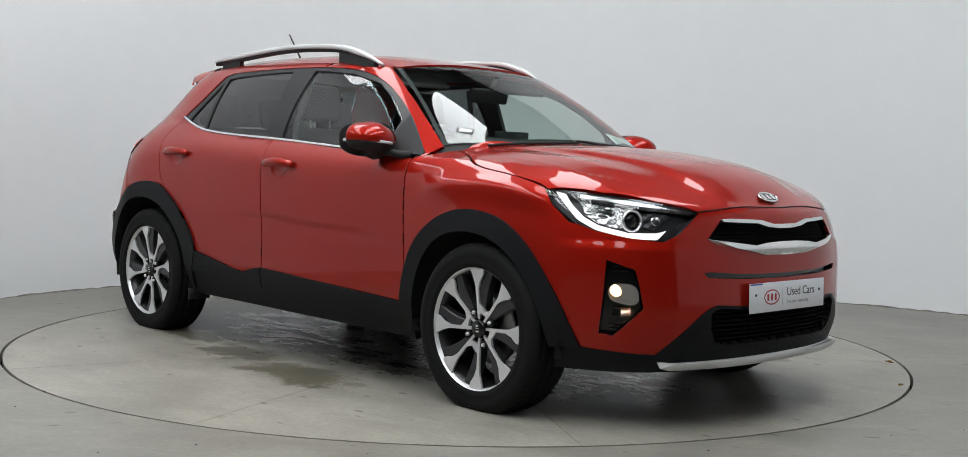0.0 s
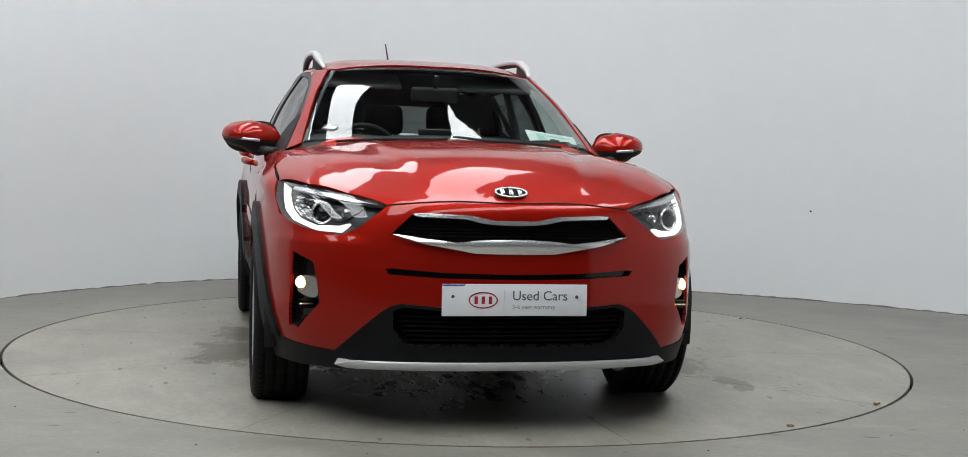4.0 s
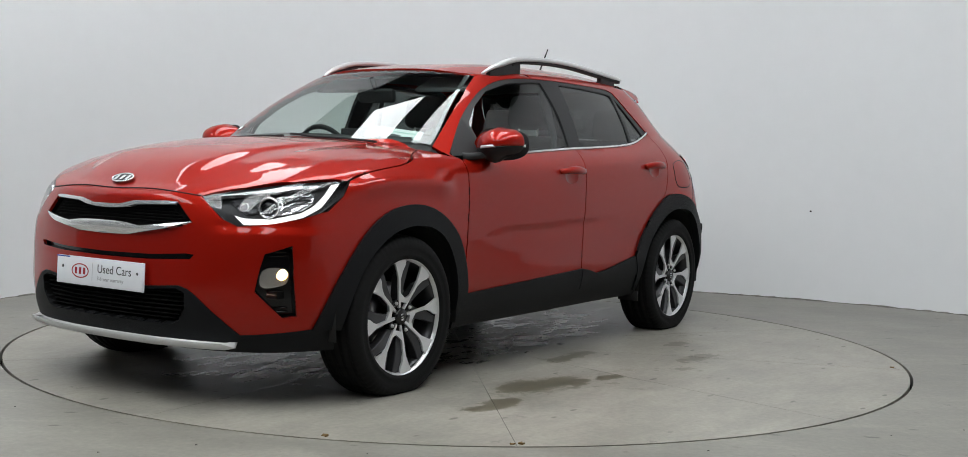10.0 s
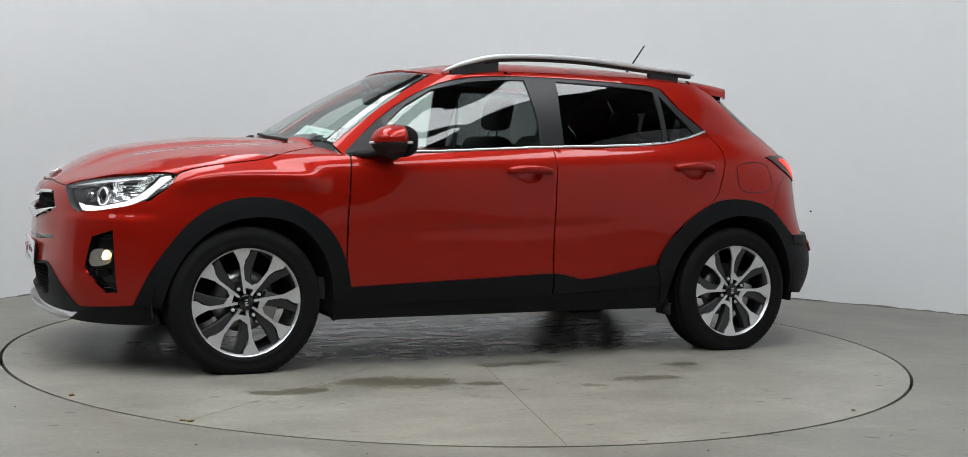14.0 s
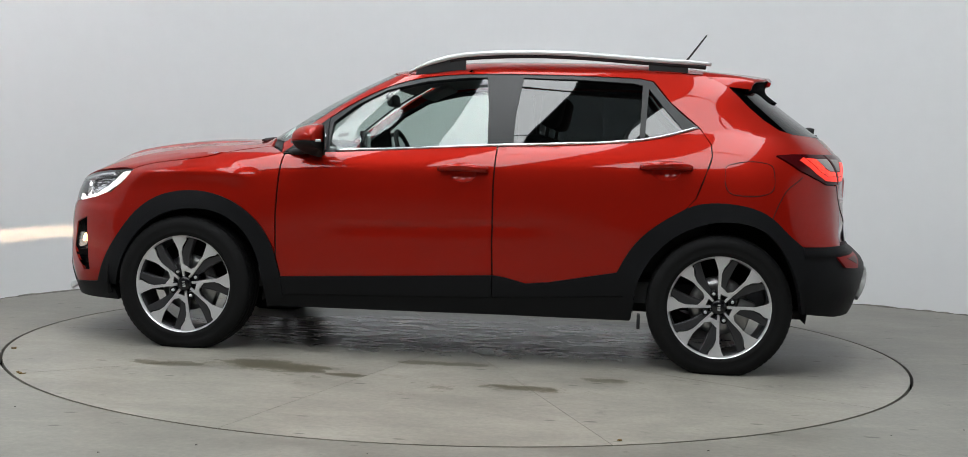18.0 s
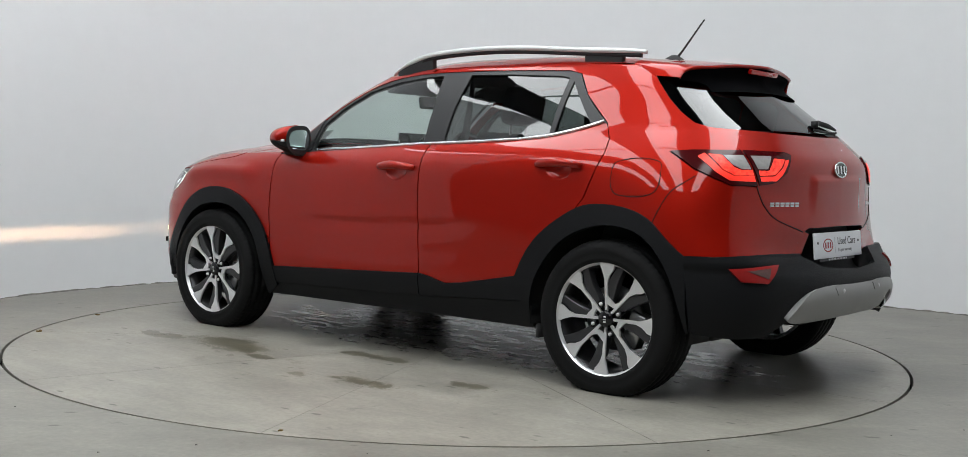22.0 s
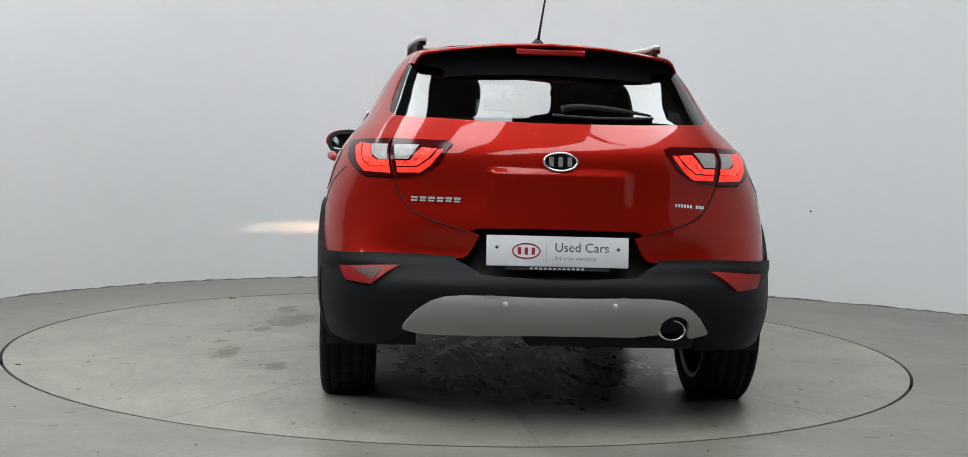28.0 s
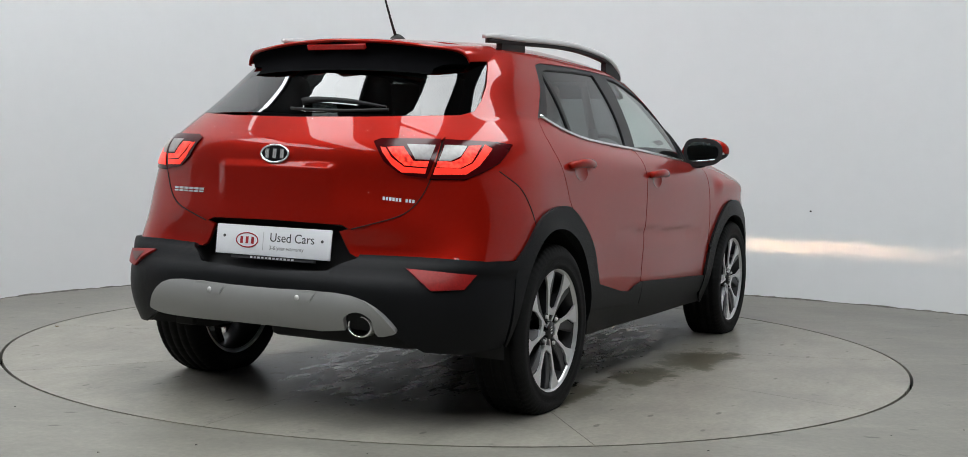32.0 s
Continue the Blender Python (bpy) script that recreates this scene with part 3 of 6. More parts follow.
box(bm, -7.2, 7.2, -12.4, -12.2, -0.02, CEILING_Z)
tagged(mesh_object("wall_behind", bm, DARK_WALL, smooth=False), "dark grey end wall of the studio", "wall", kind="structure")
for name, x0, x1, y0, y1 in (("wall_left", -7.2, -7.0, -12.2, 4.0), ("wall_right", 7.0, 7.2, -12.2, 4.0), ("wall_far", -7.0, 7.0, 3.8, 4.0)):
    bm = bmesh.new()
    box(bm, x0, x1, y0, y1, -0.02, CEILING_Z)
    tagged(mesh_object(name, bm, DARK_WALL, smooth=False), "dark grey outer wall of the studio", "wall", kind="structure")
bm = bmesh.new()
box(bm, -7.2, 7.2, -12.4, 4.0, CEILING_Z, CEILING_Z + 0.15)
tagged(mesh_object("ceiling", bm, CEILING, smooth=False), "dark grey studio ceiling", "ceiling", kind="structure")


def light_panel(x, y, wide, deep, turn):
    e = new("light_panel")
    bm = bmesh.new()
    box(bm, -wide / 2 - .03, wide / 2 + .03, -deep / 2 - .03, deep / 2 + .03, .02, .09)
    part("housing", bm, CEILING, e, smooth=False)
    bm = bmesh.new()
    box(bm, -wide / 2, wide / 2, -deep / 2, deep / 2, 0, .018)
    part("diffuser", bm, GLOW, e, "glowing white diffuser", smooth=False)
    e.matrix_basis = pose(x, y, CEILING_Z - .09, 0, 0, turn)
    return tagged(e, "large white rectangular ceiling light panel, switched on", "light", "ceiling light panels")


for u in (-3.74, -1.74, .24, 2.24):
    for v in (-.02, -2.94, -5.86):
        light_panel(.946 * u + .326 * v, -.326 * u + .946 * v, .90, 2.84, -19)


def speck(x, y, z, r, flat_on):
    """A small dark mark on the wall or floor."""
    bm = turned([(.0005, .0015), (r * .7, .0013), (r, 0)], 10, full=False)
    bm.transform((Matrix.Translation((x, y, z)) @ (Matrix() if flat_on else pose(0, 0, 0, 90, 0, -40))) @ Matrix.Diagonal((1.0, .7, 1, 1)))
    return tagged(mesh_object("dark_mark", bm, GAP), "small dark spot of dirt", "mark", "spots of dirt")


rnd = random.Random(7)
speck(2.545, 2.372, .655, .009, False)
for k in range(26):
    a, r = rnd.uniform(-2.6, -.5), rnd.uniform(2.35, 3.3)
    speck(r * math.cos(a), r * math.sin(a), .0005, rnd.uniform(.002, .006), True)


# ---- the car ----
car = new("car")
tagged(car, "bright red compact crossover hatchback with black cladding, parked on the turntable", "car")

# outlines on the car's left side, (x, z)
ARCH_F_OUT = [(1.756, .307), (1.701, .437), (1.624, .558), (1.535, .664), (1.418, .741), (1.287, .771), (1.142, .761), (.995, .695), (.893, .595), (.833, .464), (.812, .369)]
ARCH_F_IN = [(1.655, .215), (1.640, .322), (1.585, .473), (1.492, .593), (1.375, .664), (1.255, .686), (1.110, .668), (.994, .590), (.922, .462), (.892, .313), (.881, .218)]
ARCH_R_OUT = [(-.813, .452), (-.867, .557), (-.965, .664), (-1.079, .741), (-1.18, .786), (-1.27, .795), (-1.384, .785), (-1.503, .739), (-1.581, .667), (-1.652, .607)]
ARCH_R_IN = [(-.885, .256), (-.916, .426), (-.985, .547), (-1.083, .638), (-1.212, .695), (-1.342, .709), (-1.475, .674), (-1.568, .579), (-1.638, .418), (-1.662, .300)]
SILL_TOP = [(.812, .362), (.437, .382), (-.24, .414), (-.284, .407), (-.389, .381), (-.492, .392), (-.813, .452)]
DOOR_F = [(.812, .369), (.835, .464), (.836, .67), (.826, .845), (.813, .962)]
BELT = [(.80, .966), (.60, .977), (.161, 1.004), (-.253, 1.029), (-.43, 1.037), (-.727, 1.053), (-.876, 1.066), (-1.027, 1.096), (-1.166, 1.138)]
B_LINE = [(-.229, 1.028), (-.221, .847), (-.221, .553), (-.227, .413)]
DOOR_R = [(-1.18, 1.135), (-1.226, 1.068), (-1.232, 1.008), (-1.207, .934), (-1.164, .816), (-1.122, .765)]
DLO_TOP = [(.83, .972), (.763, 1.032), (.624, 1.152), (.478, 1.248), (.329, 1.32), (.177, 1.361), (0, 1.380), (-.249, 1.387), (-.585, 1.386), (-.891, 1.379), (-.952, 1.366), (-1.036, 1.262), (-1.18, 1.139)]



def curved(pts, n):
    """A finer run of points on a smooth curve through pts."""
    k = len(pts[0])
    return [tuple(float(c) for c in p[:k]) for p in smooth_path([tuple(p) + (0,) * (3 - k) for p in pts], n)]


ARCH_F_OUT, ARCH_F_IN, ARCH_R_OUT, ARCH_R_IN, BELT = (curved(c, 34) for c in (ARCH_F_OUT, ARCH_F_IN, ARCH_R_OUT, ARCH_R_IN, BELT))
DLO_TOP = curved(DLO_TOP[:10], 30) + curved(DLO_TOP[9:11], 3)[1:] + curved(DLO_TOP[10:], 6)[1:]
HEADLAMP = [(2.003, .441, .797), (1.902, .571, .829), (1.767, .695, .852), (1.572, .792, .867), (1.623, .804, .808), (1.723, .784, .745), (1.793, .754, .722), (1.888, .688, .702), (1.967, .592, .690), (1.992, .537, .716)]
HOOD_LINE = curved([(1.572, .792, .867), (1.452, .797, .899), (1.29, .794, .925), (1.205, .785, .938), (1.15, .765, .948), (1.09, .722, .965), (1.03, .683, .978), (.93, .635, .998)], 26)
FOG = [(1.916, .682, .59), (1.836, .745, .622), (1.819, .759, .355), (1.864, .728, .351), (1.945, .661, .45), (1.93, .673, .538)]
GRILLE = [(0, .754), (.075, .754), (.155, .770), (.312, .775), (.356, .772), (.430, .700), (.315, .670), (.208, .651), (.144, .640), (0, .637)]
SLOT = [(0, .568), (.25, .572), (.42, .583), (.452, .58), (.436, .562), (.25, .553), (0, .550)]
LOW_GRILLE = [(0, .432), (.25, .440), (.385, .450), (.42, .435), (.418, .375), (.385, .325), (.345, .311), (0, .311)]
TAIL_LAMP = [(-1.529, .770, 1.021), (-1.60, .728, 1.028), (-1.755, .602, 1.031), (-1.836, .403, 1.028), (-1.850, .379, 1.017), (-1.867, .432, .948), (-1.863, .491, .910), (-1.859, .521, .902), (-1.836, .595, .892), (-1.769, .702, .893), (-1.707, .743, .921), (-1.635, .770, .955)]
RECESS = [(0, .722), (.292, .717), (.338, .689), (.384, .624), (.372, .587), (.271, .547), (0, .536)]
GATE_SIDE = [(.629, 1.130), (.612, 1.092), (.603, 1.03), (.599, .894), (.573, .826), (.524, .769), (.453, .739), (.322, .702)]


def y_of(x, z):
    return on_shell((x, 3, z), (0, -1, 0))[0].y


def side3(pts):
    return [(x, y_of(x, z), z) for x, z in pts]


# front bumper and its openings; the sheet runs on a little under the arch trim
UNDER_ARCH = [(1.29 + (x - 1.29) * .965, .33 + (z - .33) * .965) for x, z in ARCH_F_OUT]
LOW_EDGE = [(1.735, .79, .306), (1.816, .747, .297), (1.914, .665, .288), (1.959, .606, .284), (2.017, .539, .357), (2.053, .462, .429), (2.064, .43, .451), (2.073, .393, .462), (2.085, .25, .452), (2.105, 0, .445)]
bumper_half = [(2.056, 0, .813), (2.042, .2, .818), (2.004, .436, .798)] + HEADLAMP[:-6:-1] + side3([(1.70, .7485), (1.552, .686)]) + side3([p for p in UNDER_ARCH[::-1] if p[0] > 1.522 and p[1] > .32]) + \
    LOW_EDGE


def lamp_ledge(a, b):
    """The bumper swells out below the headlamps."""
    s, t, w = (min(1.0, max(0.0, v)) for v in ((.695 - b) / .035, (b - .46) / .18, (abs(a) - .41) / .12))
    return .006 * s * s * (3 - 2 * s) * t * t * (3 - 2 * t) * w * w * (3 - 2 * w) * min(1.0, max(0.0, (.92 - abs(a)) / .1))


bumper = panel("front_bumper", mirrored(bumper_half), FRONT, RED, car, lift=lamp_ledge, depth=.012, step=.016,
               holes=[mirrored(GRILLE), mirrored(SLOT), FOG, [(x, -y, z) for x, y, z in FOG]])
panel("grille_mesh", mirrored(GRILLE), FRONT, GAP, bumper, lift=-.028, depth=-.026, step=.03)
trim_top = [(0, .754), (.075, .754), (.155, .770), (.312, .775), (.356, .772), (.345, .763), (.172, .758), (.119, .745), (.055, .739), (0, .738)]
panel("grille_trim", mirrored(trim_top), FRONT, GRILLE_SILVER, bumper, lift=.004, depth=.02, step=.012, label="satin chrome upper grille strip")
trim_low = [(0, .688), (.056, .688), (.142, .684), (.207, .675), (.336, .690), (.430, .702), (.315, .668), (.208, .651), (.144, .640), (0, .637)]
panel("grille_trim", mirrored(trim_low), FRONT, GRILLE_SILVER, bumper, lift=lambda a, b: .004 + .013 * max(0.0, 1 - ((b - .670) / .031) ** 2), depth=.02, step=.012, label="satin chrome lower grille blade")
panel("intake_slot", mirrored(SLOT), FRONT, BLACK_GLOSS, bumper, lift=-.022, depth=-.02, step=.03)
for k in range(6):
    z = .70 + .012 * k
    half = .39 - .02 * abs(k - 1)
    pts = [on_shell((5, y, z), (-1, 0, 0), -.025)[0] for y in np.linspace(-half, half, 25)]
    part("grille_bar", swept(pts, [(-.004, -.003), (.004, -.003), (.004, .003), (-.004, .003)]), GAP, bumper)
low_half = LOW_EDGE[::-1] + side3([(1.70, .297), (1.665, .27)]) + \
    [(1.66, .81, .217), (1.84, .70, .217), (1.975, .52, .219), (2.03, .3, .222), (2.05, 0, .222)]
low = panel("lower_bumper", mirrored(low_half), FRONT, CLADDING, car, lift=.004, depth=.03, step=.025, holes=[mirrored(LOW_GRILLE)], label="black textured lower bumper")
panel("intake_mesh", mirrored(LOW_GRILLE), FRONT, GAP, low, lift=-.05, depth=-.05, step=.04)
for k in range(7):
    z = .325 + .018 * k
    half = min(.415, .36 + .014 * k)
    pts = [on_shell((5, y, z), (-1, 0, 0), -.028)[0] for y in np.linspace(-half, half, 21)]
    part("intake_bar", swept(pts, [(-.01, -.003), (.01, -.003), (.01, .003), (-.01, .003)]), GAP, low)
skid = [(0, .273), (.30, .271), (.55, .266), (.592, .253), (.552, .238), (.30, .243), (0, .245)]
panel("skid_strip", mirrored(skid), FRONT, SATIN, low, lift=lambda a, b: .030 + .010 * max(0.0, 1 - ((b - .258) / .021) ** 2), depth=.034, step=.010, label="satin silver skid strip")

# fog lamps: a gloss black pocket with a lit lens
pocket = panel("fog_lamp_bezel", FOG, FRONT, BLACK_GLOSS, car, both=True, lift=-.035, depth=-.033, step=.02, label="gloss black fog lamp bezel")
lens = [(1.93, .675, .536), (1.872, .726, .541), (1.851, .742, .529), (1.846, .746, .513), (1.851, .742, .485), (1.866, .733, .472), (1.936, .671, .457)]
lamp = panel("fog_lamp", lens, FRONT, FOG_GLASS, pocket, both=True, lift=-.012, depth=.03, step=.012, rounds=2, label="lit warm white fog lamp")
bm = turned([(.003, .0), (.019, .001), (.022, .004), (.015, .009), (.003, .011)], 24, pose(1.862, .720, .513, 0, 74, 32))
pair("fog_bulb", bm, FOG_BULB, lamp, "glowing warm bulb")
# the lamp's beam: a thin filament behind a slit that lets its light out low, level and wide
unit = pose(1.897, .703, .4395, 0, 0, 4)
bm = bmesh.new()
box(bm, -.031, -.029, -.012, .012, .0000, .0010, unit)
pair("filament", bm, FOG_BEAM, lamp)
bm = bmesh.new()
for x0, x1, y0, y1, z0, z1 in ((-.040, 0, -.025, .025, .0105, .0125), (-.040, 0, -.025, .025, -.0150, -.0130), (-.042, -.040, -.025, .025, -.0150, .0125), (-.002, 0, -.025, .025, .0005, .0125),
                               (-.002, 0, -.025, .025, -.0150, -.0022), (-.040, 0, -.025, -.023, -.0150, .0125), (-.040, 0, .023, .025, -.0150, .0125), (0, .004, -.025, .025, .0009, .0025)):
    box(bm, x0, x1, y0, y1, z0, z1, unit)
box(bm, -.040, -.002, -.023, .023, -.0015, -.0003, unit @ pose(0, 0, -.0012, 0, 2.4, 0))
pair("beam_shield", bm, GAP, lamp, smooth=False)
for z in (.60, .585, .385, .370):
    pts = [on_shell((5, y, z), (-1, 0, 0), -.028)[0] for y in np.linspace(.69, .745, 6)]
    pair("fog_slat", swept(pts, [(-.004, -.002), (.004, -.002), (.004, .002), (-.004, .002)]), BLACK_GLOSS, pocket)

# headlamps
LAMP_BOWL = material("dark_grey_lamp_housing", (0.028, 0.028, 0.030), 0.3, 0.3, grain=0.15, grain_size=120)
bowl = panel("headlamp", HEADLAMP, FRONT, LAMP_BOWL, car, both=True, lift=-.045, depth=-.044, step=.025, label="clear headlamp with a lit white daytime strip")
panel("lens_cover", HEADLAMP, FRONT, LAMP_GLASS, bowl, both=True, lift=.001, depth=0, step=.02)
drl = [(1.648, .767, .855), (1.610, .782, .864), (1.715, .783, .766), (1.782, .758, .732), (1.891, .685, .704), (1.957, .604, .702), (1.968, .570, .733), (1.951, .603, .723), (1.887, .682, .721), (1.793, .747, .745), (1.738, .770, .774), (1.676, .772, .822)]
panel("daytime_light", drl, FRONT, DRL, bowl, both=True, lift=-.012, depth=.02, step=.015, label="glowing white daytime light strip")
chrome = [(2.001, .443, .797), (1.964, .488, .816), (1.902, .571, .828), (1.767, .695, .851), (1.70, .742, .857), (1.70, .745, .843), (1.767, .702, .836), (1.902, .578, .814), (1.973, .494, .805)]
panel("light_guide", chrome, FRONT, GRILLE_SILVER, bowl, both=True, lift=-.008, depth=.02, step=.015, label="pale light guide along the upper edge")
refl = [(1.838, .668, .818), (1.775, .712, .826), (1.712, .752, .830), (1.735, .762, .785), (1.785, .745, .756), (1.850, .700, .742), (1.872, .672, .750)]
panel("lamp_reflector", refl, FRONT, CHROME, bowl, both=True, lift=lambda a, b: -.030 + .004 * math.sin(a * 95) * math.sin(b * 160), depth=.01, step=.010)
side_refl = [(1.945, .520, .795), (1.915, .558, .812), (1.862, .612, .800), (1.885, .632, .752), (1.930, .590, .745)]
panel("lamp_reflector", side_refl, FRONT, ALLOY_DARK, bowl, both=True, lift=lambda a, b: -.034 + .004 * math.sin(a * 120) * math.sin(b * 170), depth=.01, step=.010)
for k in range(4):
    a, b = Vector((1.83, .69, .808 - .013 * k)), Vector((1.735, .75, .818 - .013 * k))
    n = Vector((.62, .78, 0)) * -.016
    pair("reflector_rib", swept([a + n, b + n], [(-.004, -.002), (.004, -.002), (.004, .002), (-.004, .002)]), BLACK_GLOSS, bowl)
aim = Matrix.Translation(on_shell((4, .668, .773), (-1, 0, 0), -.035)[0]) @ pose(0, 0, 0, 0, 84, 22)
pair("projector_ring", turned([(.031, .0), (.033, .024), (.0385, .026), (.041, .022), (.041, .0)], 32, aim), CHROME, bowl)
pair("projector_lens", turned([(.0005, .026), (.016, .023), (.027, .014), (.031, .0), (.0005, 0)], 32, aim, full=False), BLACK_GLOSS, bowl, "dark glassy projector lens")
aim = Matrix.Translation(on_shell((4, .590, .778), (-1, 0, 0), -.042)[0]) @ pose(0, 0, 0, 0, 84, 18)
pair("turn_lamp", turned([(.0005, .004), (.008, .006), (.014, .012), (.016, .014), (.016, 0)], 24, aim, full=False), CHROME, bowl, "chrome turn signal reflector")

# bonnet, wings, doors
hood_half = [(2.062, 0), (2.048, .2), (2.010, .43), (1.902, .568), (1.767, .692), (1.585, .790)] + [(p[0], p[1] - .004) for p in HOOD_LINE[1:]] + [(.945, .50), (1.00, .35), (1.035, .18), (1.045, 0)]


def ridges(x, y):
    """The bonnet's raised middle between two soft creases."""
    edge = .30 + .17 * (1.95 - x)
    s = min(1, max(0, (abs(y) - edge + .035) / .07))
    fade = min(1, max(0, (2.0 - x) / .25)) * min(1, max(0, (x - .98) / .40))
    t = min(1, max(0, (abs(y) - edge - .05) / .12))
    return fade * (.011 * (1 - s * s * (3 - 2 * s)) + .008 * t * t * (3 - 2 * t) * max(0, 1 - max(0, abs(y) - .66) / .08))


bonnet = panel("bonnet", mirrored_top(hood_half), TOP, RED, car, lift=ridges, depth=.014, step=.02)
wing_pts = side3([(1.556, .685)] + [p for p in UNDER_ARCH if p[0] < 1.548 and p[1] > .40]) + \
    side3([(.838, .464), (.839, .67), (.829, .845), (.816, .962)]) + [(.835, .772, .972), (.88, .70, .985), (.922, .637, .998)] + [(p[0], p[1] + .003, p[2]) for p in HOOD_LINE[::-1]] + [(1.621, .806, .808), (1.702, .797, .747)]


def flare(a, b):
    """The wing swells over the wheel, below the shoulder."""
    x = -a
    w = min(1.0, max(0.0, (x - .90) / .16)) * min(1.0, max(0.0, (1.66 - x) / .16))
    return .021 * w * w * (3 - 2 * w) * math.exp(-((b - .096 + .12 * (x - 1.29) ** 2) / .039) ** 2)


wing = panel("front_wing", wing_pts, SIDE_UP, RED, car, both=True, lift=flare, depth=.012, step=.016)
nose = [on_shell((5, y, z), (-1, 0, 0), .0008)[0] for y, z in curved([(-.436, .799), (-.2, .817), (0, .814), (.2, .817), (.436, .799)], 40)]
part("bonnet_seam", swept(nose, [(-.0022, -.002), (.0022, -.002), (.0022, .002), (-.0022, .002)]), SEAM, bonnet)
HANDLES = ((-.075, .905), (-1.025, .940))


def oval(x, z, a, b, n=20):
    return [(x + a * math.cos(2 * math.pi * i / n), z + b * math.sin(2 * math.pi * i / n)) for i in range(n)]


door_f = [(.808, .369), (.831, .464), (.832, .67), (.822, .845), (.809, .961)] + [p for p in BELT if -.22 < p[0] < .79] + [(-.2255, 1.026), (-.2175, .847), (-.2175, .553), (-.2235, .413), (-.10, .408), (.437, .382)]
door_r = [(-.2325, 1.029)] + [p for p in BELT if p[0] < -.24] + DOOR_R[:-1] + [(-1.122, .766)] + [p for p in ARCH_R_OUT[::-1] if p[0] > -1.11 and p[1] > .455] + [(-.813, .455), (-.492, .393), (-.389, .382), (-.284, .408), (-.2305, .414), (-.2245, .553), (-.2245, .847)]


def crease(a, b):
    """The shallow crease low on the doors."""
    x = -a
    fade = min(1, max(0, (.70 - x) / .25)) * min(1, max(0, (x + .62) / .3))
    z = b - (.648 - .035 * x)
    return -.006 * fade * math.exp(-(z / .014) ** 2) if z > 0 else -.006 * fade * math.exp(-(z / .05) ** 2)


doors = []
for name, pts, (hx, hz), lab in (("front_door", door_f, HANDLES[0], "red front door"), ("rear_door", door_r, HANDLES[1], "red rear door")):
    cup = oval(hx, hz - .012, .066, .038)
    d = panel(name, pts, SIDE, RED, car, both=True, lift=crease, depth=.012, step=.02, holes=[cup], label=lab)
    cx, cz = SIDE[0](Vector((hx, 0, hz - .012)))
    panel("handle_cup", cup, SIDE, RED, d, both=True, lift=lambda a, b, cx=cx, cz=cz: -.012 * max(0, 1 - ((a - cx) / .066) ** 2 - ((b - cz) / .038) ** 2) ** .8, depth=0, step=.006)
    path = []
    for i in range(17):
        s = i / 16
        x = hx + .115 - .23 * s
        p, n = on_shell((x, 3, hz + .010 + .004 * math.sin(math.pi * s)), (0, -1, 0), .004 + .030 * math.sin(math.pi * min(1, max(0, s))) ** .6)
        path.append(p)
    sizes = [.35 + .65 * math.sin(math.pi * (.08 + .84 * i / 16)) ** .5 for i in range(17)]
    pair("door_handle", swept(path, circle(.020, 16, 1.0), scale=sizes, up=(0, 0, 1)), RED, d, "red pull handle")
    doors.append(d)
for k, (pts, d) in enumerate((([(.818, .369), (.437, .386), (-.224, .418), (-.224, .314), (.806, .284)], doors[0]),
                              ([(-.23, .418), (-.284, .411), (-.389, .385), (-.492, .396), (-.813, .456), (-.835, .42), (-.85, .349), (-.23, .315)], doors[1]))):
    panel("door_cladding", pts, SIDE, CLADDING, d, both=True, lift=.010, depth=.02, step=.03, label="black textured door cladding")
panel("sill", [(.885, .218), (.895, .285), (.80, .281), (-.22, .311), (-.85, .345), (-.90, .33), (-.885, .232), (-.2, .226)], SIDE, CLADDING, car, both=True, lift=.004, depth=.05, step=.04, label="black lower sill")
arch_f = ARCH_F_OUT + [(.806, .33), (.80, .27), (.878, .216)] + [p for p in ARCH_F_IN[::-1] if p[0] < 1.5 or p[1] > .27]
panel("wheel_arch", arch_f, SIDE, CLADDING, car, both=True, lift=.014, depth=.04, step=.022, label="black textured front wheel arch cladding")
arch_r = ARCH_R_OUT + [(-1.668, .50), (-1.672, .300)] + ARCH_R_IN[::-1] + [(-.86, .26), (-.845, .36)]
panel("wheel_arch", arch_r, SIDE, CLADDING, car, both=True, lift=.014, depth=.04, step=.022, label="black textured rear wheel arch cladding")

